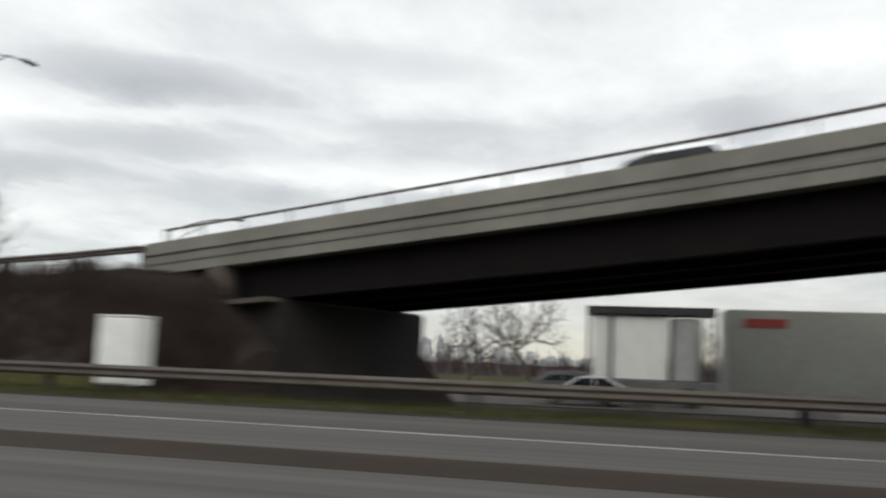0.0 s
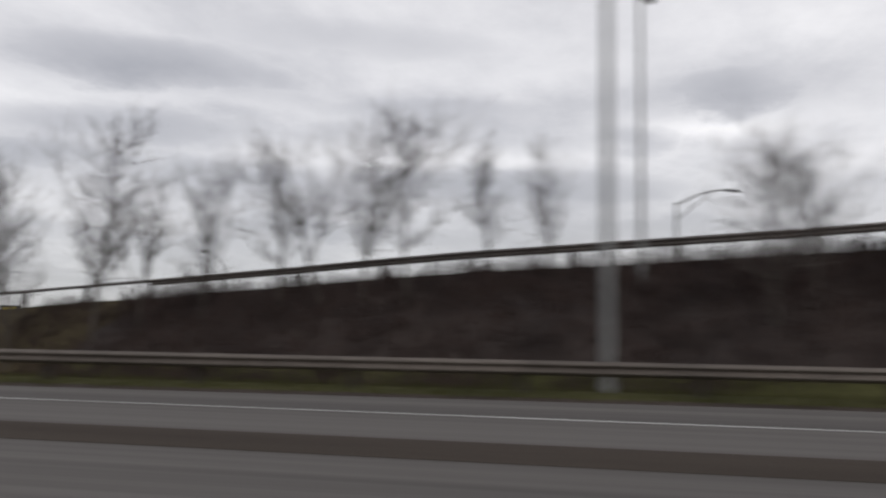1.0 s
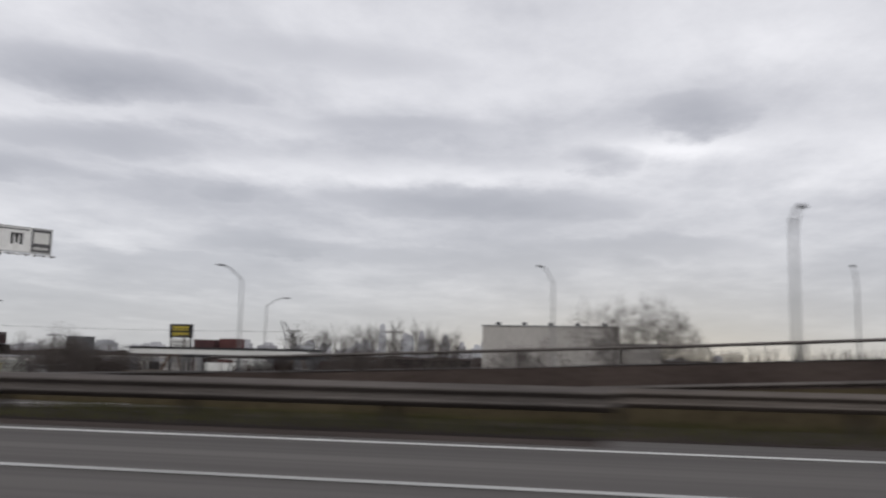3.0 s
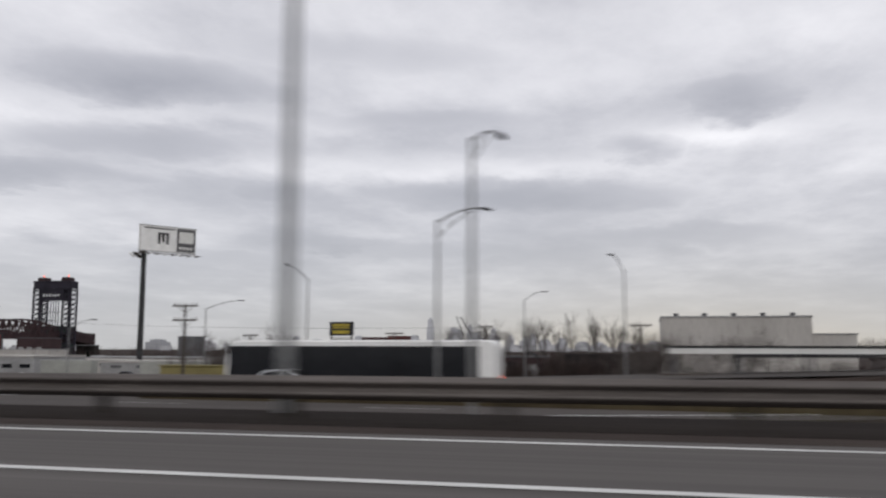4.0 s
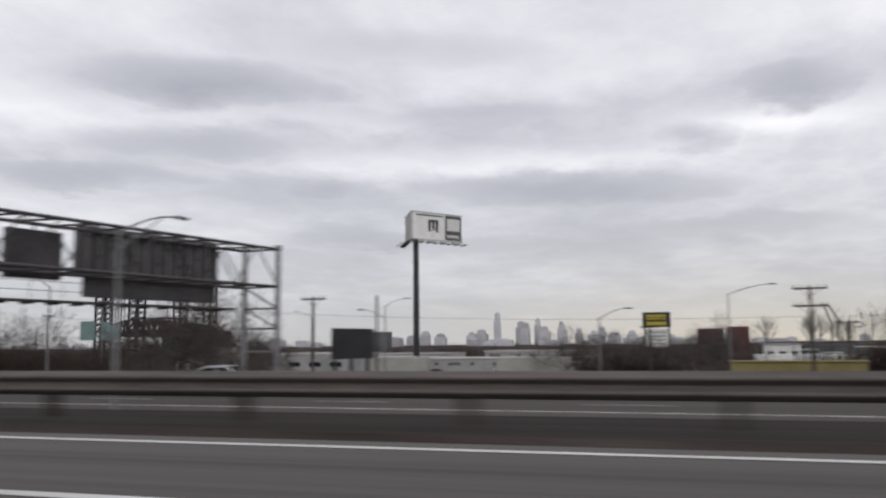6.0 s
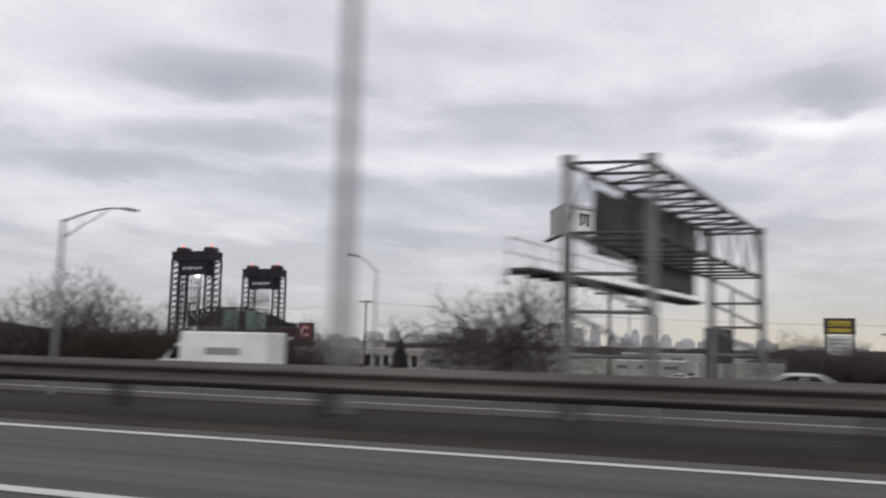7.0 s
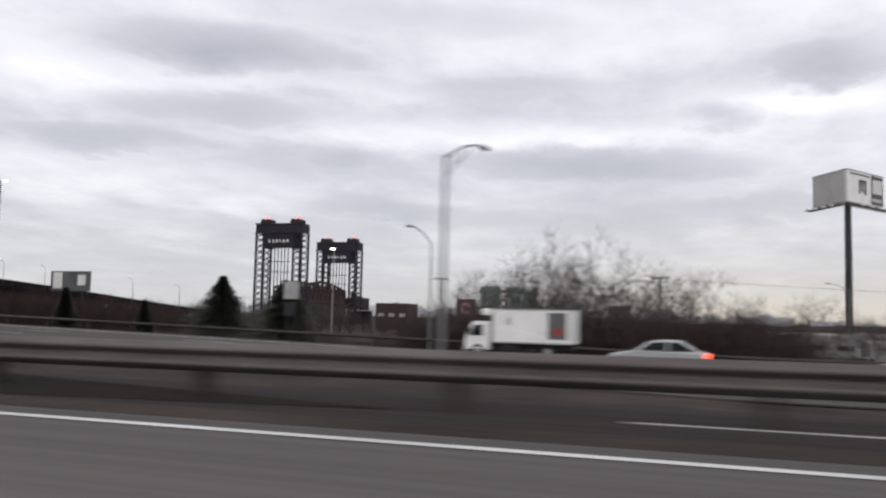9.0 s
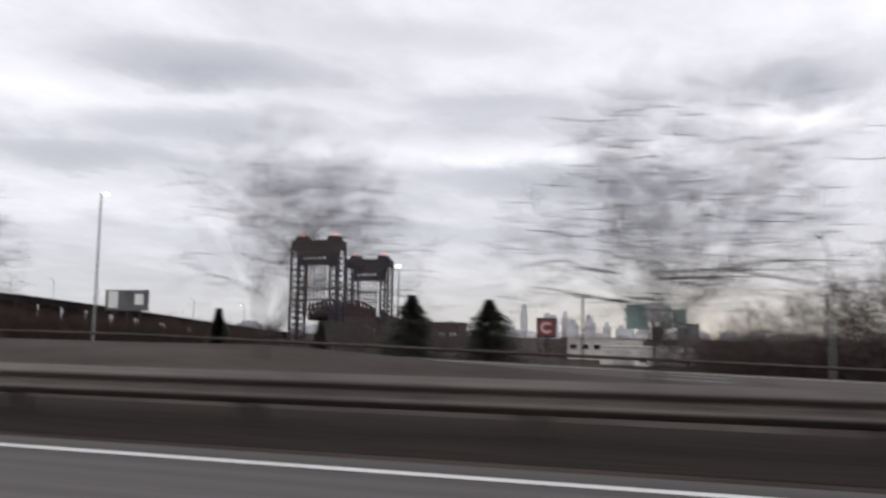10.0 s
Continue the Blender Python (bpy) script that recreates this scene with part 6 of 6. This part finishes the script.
def sedan(x, y, z, paint, label, west=True, light=True, scale=1.0, hatch=False):
    ob = thing("car", label, "car", x, y, z, 0 if west else 180)
    ob.scale = (scale,) * 3
    bm = bmesh.new()
    prof = [(0.0, 0.35), (0.02, 0.62), (0.25, 0.78), (1.25, 0.92), (4.4, 0.95), (4.62, 0.7), (4.6, 0.35), (4.1, 0.22), (0.35, 0.22)]
    if hatch:
        prof[4] = (4.5, 1.05)
    extrude(bm, prof, -0.88, 0.88)
    body = part("body", bm, paint, ob, bevel=0.07)
    bm = bmesh.new()
    roof = [(1.2, 0.92), (1.95, 1.38), (2.4, 1.45), (3.4, 1.44), (4.2, 0.96)] if not hatch else [(1.1, 0.92), (1.75, 1.5), (2.3, 1.6), (4.0, 1.58), (4.45, 1.05)]
    lo = [bm.verts.new((px, -0.82, pz)) for px, pz in roof[:1] + roof[-1:]]
    n = len(roof)
    a = [bm.verts.new((px, -0.80 + (pz - 0.92) * 0.28, pz)) for px, pz in roof]
    b = [bm.verts.new((px, 0.80 - (pz - 0.92) * 0.28, pz)) for px, pz in roof]
    for v in lo:
        bm.verts.remove(v)
    for i in range(n):
        bm.faces.new((a[i], a[(i + 1) % n], b[(i + 1) % n], b[i]))
    bm.faces.new(a[::-1])
    bm.faces.new(b)
    cabin = part("cabin", bm, paint, ob, bevel=0.04)
    for sy in (-1, 1):
        w = [(1.5, 0.98), (2.05, 1.33), (2.75, 1.37), (2.75, 0.98)], [(2.83, 0.98), (2.83, 1.37), (3.35, 1.36), (3.95, 0.99)]
        for q in w:
            bm = bmesh.new()
            f = [bm.verts.new((px, sy * (0.812 - (pz - 0.92) * 0.28), pz)) for px, pz in q]
            bm.faces.new(f)
            bmesh.ops.solidify(bm, geom=bm.faces[:], thickness=0.012)
            part("side_window", bm, DARKGLASS, cabin)
    for xa, za, xb, zb in ((1.22, 0.95, 1.93, 1.36), (3.45, 1.42, 4.18, 0.98)):
        bm = bmesh.new()
        f = [bm.verts.new(c) for c in ((xa - 0.012, -0.68, za + 0.01), (xa - 0.012, 0.68, za + 0.01), (xb - 0.012, 0.6, zb + 0.012), (xb - 0.012, -0.6, zb + 0.012))]
        bm.faces.new(f)
        bmesh.ops.solidify(bm, geom=bm.faces[:], thickness=0.012)
        part("windscreen", bm, DARKGLASS, cabin)
    for xx in (0.85, 3.7):
        for yy in (-0.76, 0.76):
            lathe_wheel("wheel", ob, xx, yy, 0.31, 0.31, 0.2, GREY)
    for yy in (-0.68, 0.68):
        bm = bmesh.new()
        box(bm, -0.02, min(yy * 0.72, yy * 1.315), 0.5, 0.26, max(yy * 0.72, yy * 1.315), 0.66)
        part("headlight", bm, HEAD if light else OFFWHITE, body, "lit headlight" if light else "")
        bm = bmesh.new()
        box(bm, 4.42, min(yy * 0.72, yy * 1.315), 0.7, 4.645, max(yy * 0.72, yy * 1.315), 0.86)
        part("tail_light", bm, TAIL if light else RED, body, "lit red tail light" if light else "red tail light")
    return ob


def coach(x, y, z):
    ob = thing("bus", "white coach with a long band of dark windows", "bus", x, y, z)
    ln = 14.5
    bm = bmesh.new()
    extrude(bm, [(0.0, 0.36), (0.05, 1.95), (0.35, 2.82), (0.9, 2.95), (ln - 0.2, 2.95), (ln, 2.72), (ln, 0.36)], -1.27, 1.27)
    body = part("body", bm, WHITE, ob, bevel=0.08)
    bm = bmesh.new()
    box(bm, 0.25, -1.285, 1.02, ln - 0.75, -1.272, 2.64)
    part("window_band", bm, BLACKPAINT, body, "black band behind the windows")
    for k in range(7):
        bm = bmesh.new()
        box(bm, 0.3 + k * 1.92, -1.3, 1.07, 2.18 + k * 1.92, -1.286, 2.6)
        part("window", bm, DARKGLASS, body)
    bm = bmesh.new()
    a = [bm.verts.new(c) for c in ((0.01, -1.22, 0.8), (0.01, 1.22, 0.8), (0.3, 1.2, 2.58), (0.3, -1.2, 2.58))]
    bm.faces.new(a)
    bmesh.ops.solidify(bm, geom=bm.faces[:], thickness=0.02)
    part("windscreen", bm, DARKGLASS, body)
    for k in range(3):
        bm = bmesh.new()
        box(bm, 3.2 + k * 2.2, -1.285, 0.5, 5.2 + k * 2.2, -1.272, 1.0)
        part("luggage_door", bm, OFFWHITE, body)
    for xx in (2.4, 9.6, 10.8):
        for yy in (-1.08, 1.08):
            lathe_wheel("wheel", ob, xx, yy, 0.5, 0.5, 0.3, GREY)
    for yy in (-0.95, 0.95):
        bm = bmesh.new()
        box(bm, ln - 0.02, yy - 0.15, 0.8, ln + 0.03, yy + 0.15, 1.1)
        part("tail_light", bm, TAIL, body, "lit red tail light")
    return ob


def semi_trailer(x, y, z, rz=0):
    ob = thing("semi_trailer", "grey box semi-trailer with a small red mark", "trailer", x, y, z, rz)
    bm = bmesh.new()
    box(bm, 0, -1.27, 1.15, 13.5, 1.27, 4.45)
    bodyp = part("box_body", bm, TRAILER_GREY, ob, bevel=0.04)
    bm = bmesh.new()
    for k in range(22):
        box(bm, 0.3 + k * 0.62, -1.285, 1.2, 0.33 + k * 0.62, -1.272, 4.4)
    part("side_rib", bm, TRAILER_GREY, bodyp)
    bm = bmesh.new()
    box(bm, 0.7, -1.3, 3.75, 2.3, -1.288, 4.1)
    part("red_mark", bm, RED, bodyp)
    bm = bmesh.new()
    box(bm, 0.3, -0.5, 0.85, 13.3, 0.5, 1.14)
    box(bm, 3.0, -0.9, 0.05, 3.2, -0.7, 1.0)
    box(bm, 3.0, 0.7, 0.05, 3.2, 0.9, 1.0)
    part("chassis", bm, BLACK_STEEL, ob)
    for xx in (10.6, 11.9):
        for yy in (-1.05, 1.05):
            lathe_wheel("wheel", ob, xx, yy, 0.5, 0.5, 0.3, GREY)
    bm = bmesh.new()
    box(bm, 6.5, -1.29, 1.02, 6.7, -1.2, 1.12)
    part("marker_light", bm, AMBER, ob, "lit amber marker light")
    return ob


def car_carrier(x, y, z):
    ob = thing("car_carrier", "car carrier trailer with a pale upper deck", "trailer", x, y, z)
    bm = bmesh.new()
    box(bm, 0, -1.25, 0.75, 11, 1.25, 1.3)
    part("lower_deck", bm, TAN_CONCRETE, ob, "dull tan lower deck side")
    bm = bmesh.new()
    box(bm, 0.4, -1.25, 2.3, 11.2, 1.25, 2.58)
    deck = part("upper_deck", bm, OFFWHITE, ob, "pale upper deck side")
    for z0, z1, u0, u1 in ((2.581, 2.7, 0.2, 11.3), (2.12, 2.299, 3.6, 11.3)):
        bm = bmesh.new()
        box(bm, u0, -1.28, z0, u1, 1.28, z1)
        part("deck_edge", bm, BLACK_STEEL, deck, "black deck edge")
    for xx in (0.6, 3.8, 7.2, 10.6):
        for yy in (-1.2, 1.2):
            bm = bmesh.new()
            box(bm, xx - 0.07, yy - 0.05, 1.05, xx + 0.07, yy + 0.05, 2.25)
            part("upright", bm, GREY_DARK, ob)
    for xx in (7.8, 9.0):
        for yy in (-1.0, 1.0):
            lathe_wheel("wheel", ob, xx, yy, 0.4, 0.4, 0.28, GREY)
    for xx in (0.2, 9.9):
        bm = bmesh.new()
        box(bm, xx, -1.28, 0.78, xx + 0.25, -1.251, 0.95)
        part("marker_light", bm, AMBER, ob, "lit amber marker light")
    return ob


def panel_van(x, y, z):
    ob = thing("van", "white delivery van with a faded side panel", "van", x, y, z)
    bm = bmesh.new()
    extrude(bm, [(0, 0.45), (0.02, 0.95), (1.0, 1.2), (1.6, 1.95), (2.0, 2.15), (2.02, 2.75), (7.4, 2.75), (7.4, 0.45)], -1.05, 1.05)
    bodyp = part("body", bm, WHITE, ob, bevel=0.06)
    bm = bmesh.new()
    extrude(bm, [(1.12, 1.22), (1.95, 1.22), (1.95, 1.95), (1.62, 1.92)], -1.065, -1.052)
    part("side_window", bm, DARKGLASS, bodyp)
    bm = bmesh.new()
    box(bm, 3.6, -1.065, 1.5, 5.8, -1.052, 1.9)
    part("faded_panel", bm, GREY, bodyp)
    for xx in (1.0, 5.8):
        for yy in (-0.92, 0.92):
            lathe_wheel("wheel", ob, xx, yy, 0.38, 0.38, 0.24, GREY)
    return ob


def loaded_flatbed(x, y, z):
    """A trailer with pale panels in a dark open frame."""
    ob = thing("flatbed_trailer", "flatbed trailer with pale sheets under a dark top frame", "trailer", x, y, z)
    bm = bmesh.new()
    box(bm, 0, -1.2, 1.0, 6.8, 1.2, 1.3)
    part("bed", bm, GREY_DARK, ob)
    bm = bmesh.new()
    box(bm, 0, -1.22, 4.75, 6.6, 1.22, 5.15)
    part("top_frame", bm, BLACK_STEEL, ob)
    for u in (0.1, 1.3, 4.4, 5.8, 6.5):
        bm = bmesh.new()
        box(bm, u - 0.08, -1.2, 1.3, u + 0.08, -1.04, 4.75)
        part("upright", bm, GREY_DARK, ob)
    bm = bmesh.new()
    box(bm, 0.3, -0.9, 1.3, 4.2, 0.9, 4.7)
    part("pale_load", bm, OFFWHITE, ob, bevel=0.08)
    bm = bmesh.new()
    box(bm, 4.3, -0.9, 1.3, 5.7, 0.9, 4.6)
    part("grey_load", bm, GREY, ob, bevel=0.08)
    for u in (1.0, 5.4):
        for v in (-1.0, 1.0):
            lathe_wheel("wheel", ob, u, v, 0.5, 0.5, 0.28, GREY)
    return ob


def on_outer(x, lane):
    return x, out_y(x) + lane, out_z(x)


# lanes of the outer roadway: centre offsets 1.85, 5.55, 9.25, 13.5, 17
box_truck(-266.0, 53.2, out_z(-262.5))
coach(-133.9, 45.0, out_z(-128))
car_carrier(-111.4, 48.4, out_z(-106))
sedan(*on_outer(-257.2, 9.2), SILVER, "silver sedan driving on the outer roadway")
sedan(*on_outer(-133.0, 9.2), SILVER, "silver sedan driving in the middle of the outer roadway", light=False)
sedan(*on_outer(-152.8, 0.9), BLACKPAINT, "black sedan with lit lights in the near lane", west=False)
sedan(*on_outer(-147.0, 0.9), BLUEPAINT, "dark blue sedan with lit lights in the near lane", west=False)
sedan(*on_outer(-236.4, 1.9), BLUEPAINT, "dark blue sedan driving close behind the guardrail")
sedan(*on_outer(-246.0, 9.3), material("beige_car_paint", (0.22, 0.195, 0.165), (0.29, 0.255, 0.215), 0.6, 0.35, 0.2, 0.0), "beige car on the outer roadway", hatch=True, light=False)
sedan(*on_outer(-196.0, 9.3), SILVER, "silver car under the sign gantry", light=False)
panel_van(-227.0, 45.6, out_z(-224))
semi_trailer(3.1, 36.5, -0.85)
loaded_flatbed(-3.0, 47.0, -0.8)
suv = sedan(0, 0, 0, BLACKPAINT, "dark tall car crossing the overpass", light=False, hatch=True)
p, q = ramp_cross(-3.2, 3.4, -1.24), ramp_cross(2.4, 3.4, -1.24)
d = q - p
suv.matrix_basis = pose(p.x, p.y, p.z, 0, -math.degrees(math.atan2(d.z, math.hypot(d.x, d.y))), math.degrees(math.atan2(d.y, d.x))) @ Matrix.Diagonal((1.16, 1.16, 1.16, 1))
sedan(-7.6, 53, -0.8, GREY_DARK, "dark grey car in the road under the overpass", hatch=True, light=False)
sedan(-5.2, 44, -0.8, SILVER, "silver car in the road under the overpass", light=False)
for k, (x, y, paint) in enumerate(((-168, 140, SILVER), (-176, 138, WHITE), (-205, 150, SILVER), (-243, 146, WHITE), (-236, 145, ORANGE), (-229, 146, SILVER), (-262, 140, WHITE), (-215, 160, BLACKPAINT), (-208, 160, WHITE), (-290, 188, WHITE), (-276, 190, SILVER))):
    sedan(x, y, ground_z(x, y), paint, "parked car in a yard beyond the roadway", k % 2 == 0, False, 1.0, k % 3 == 0)
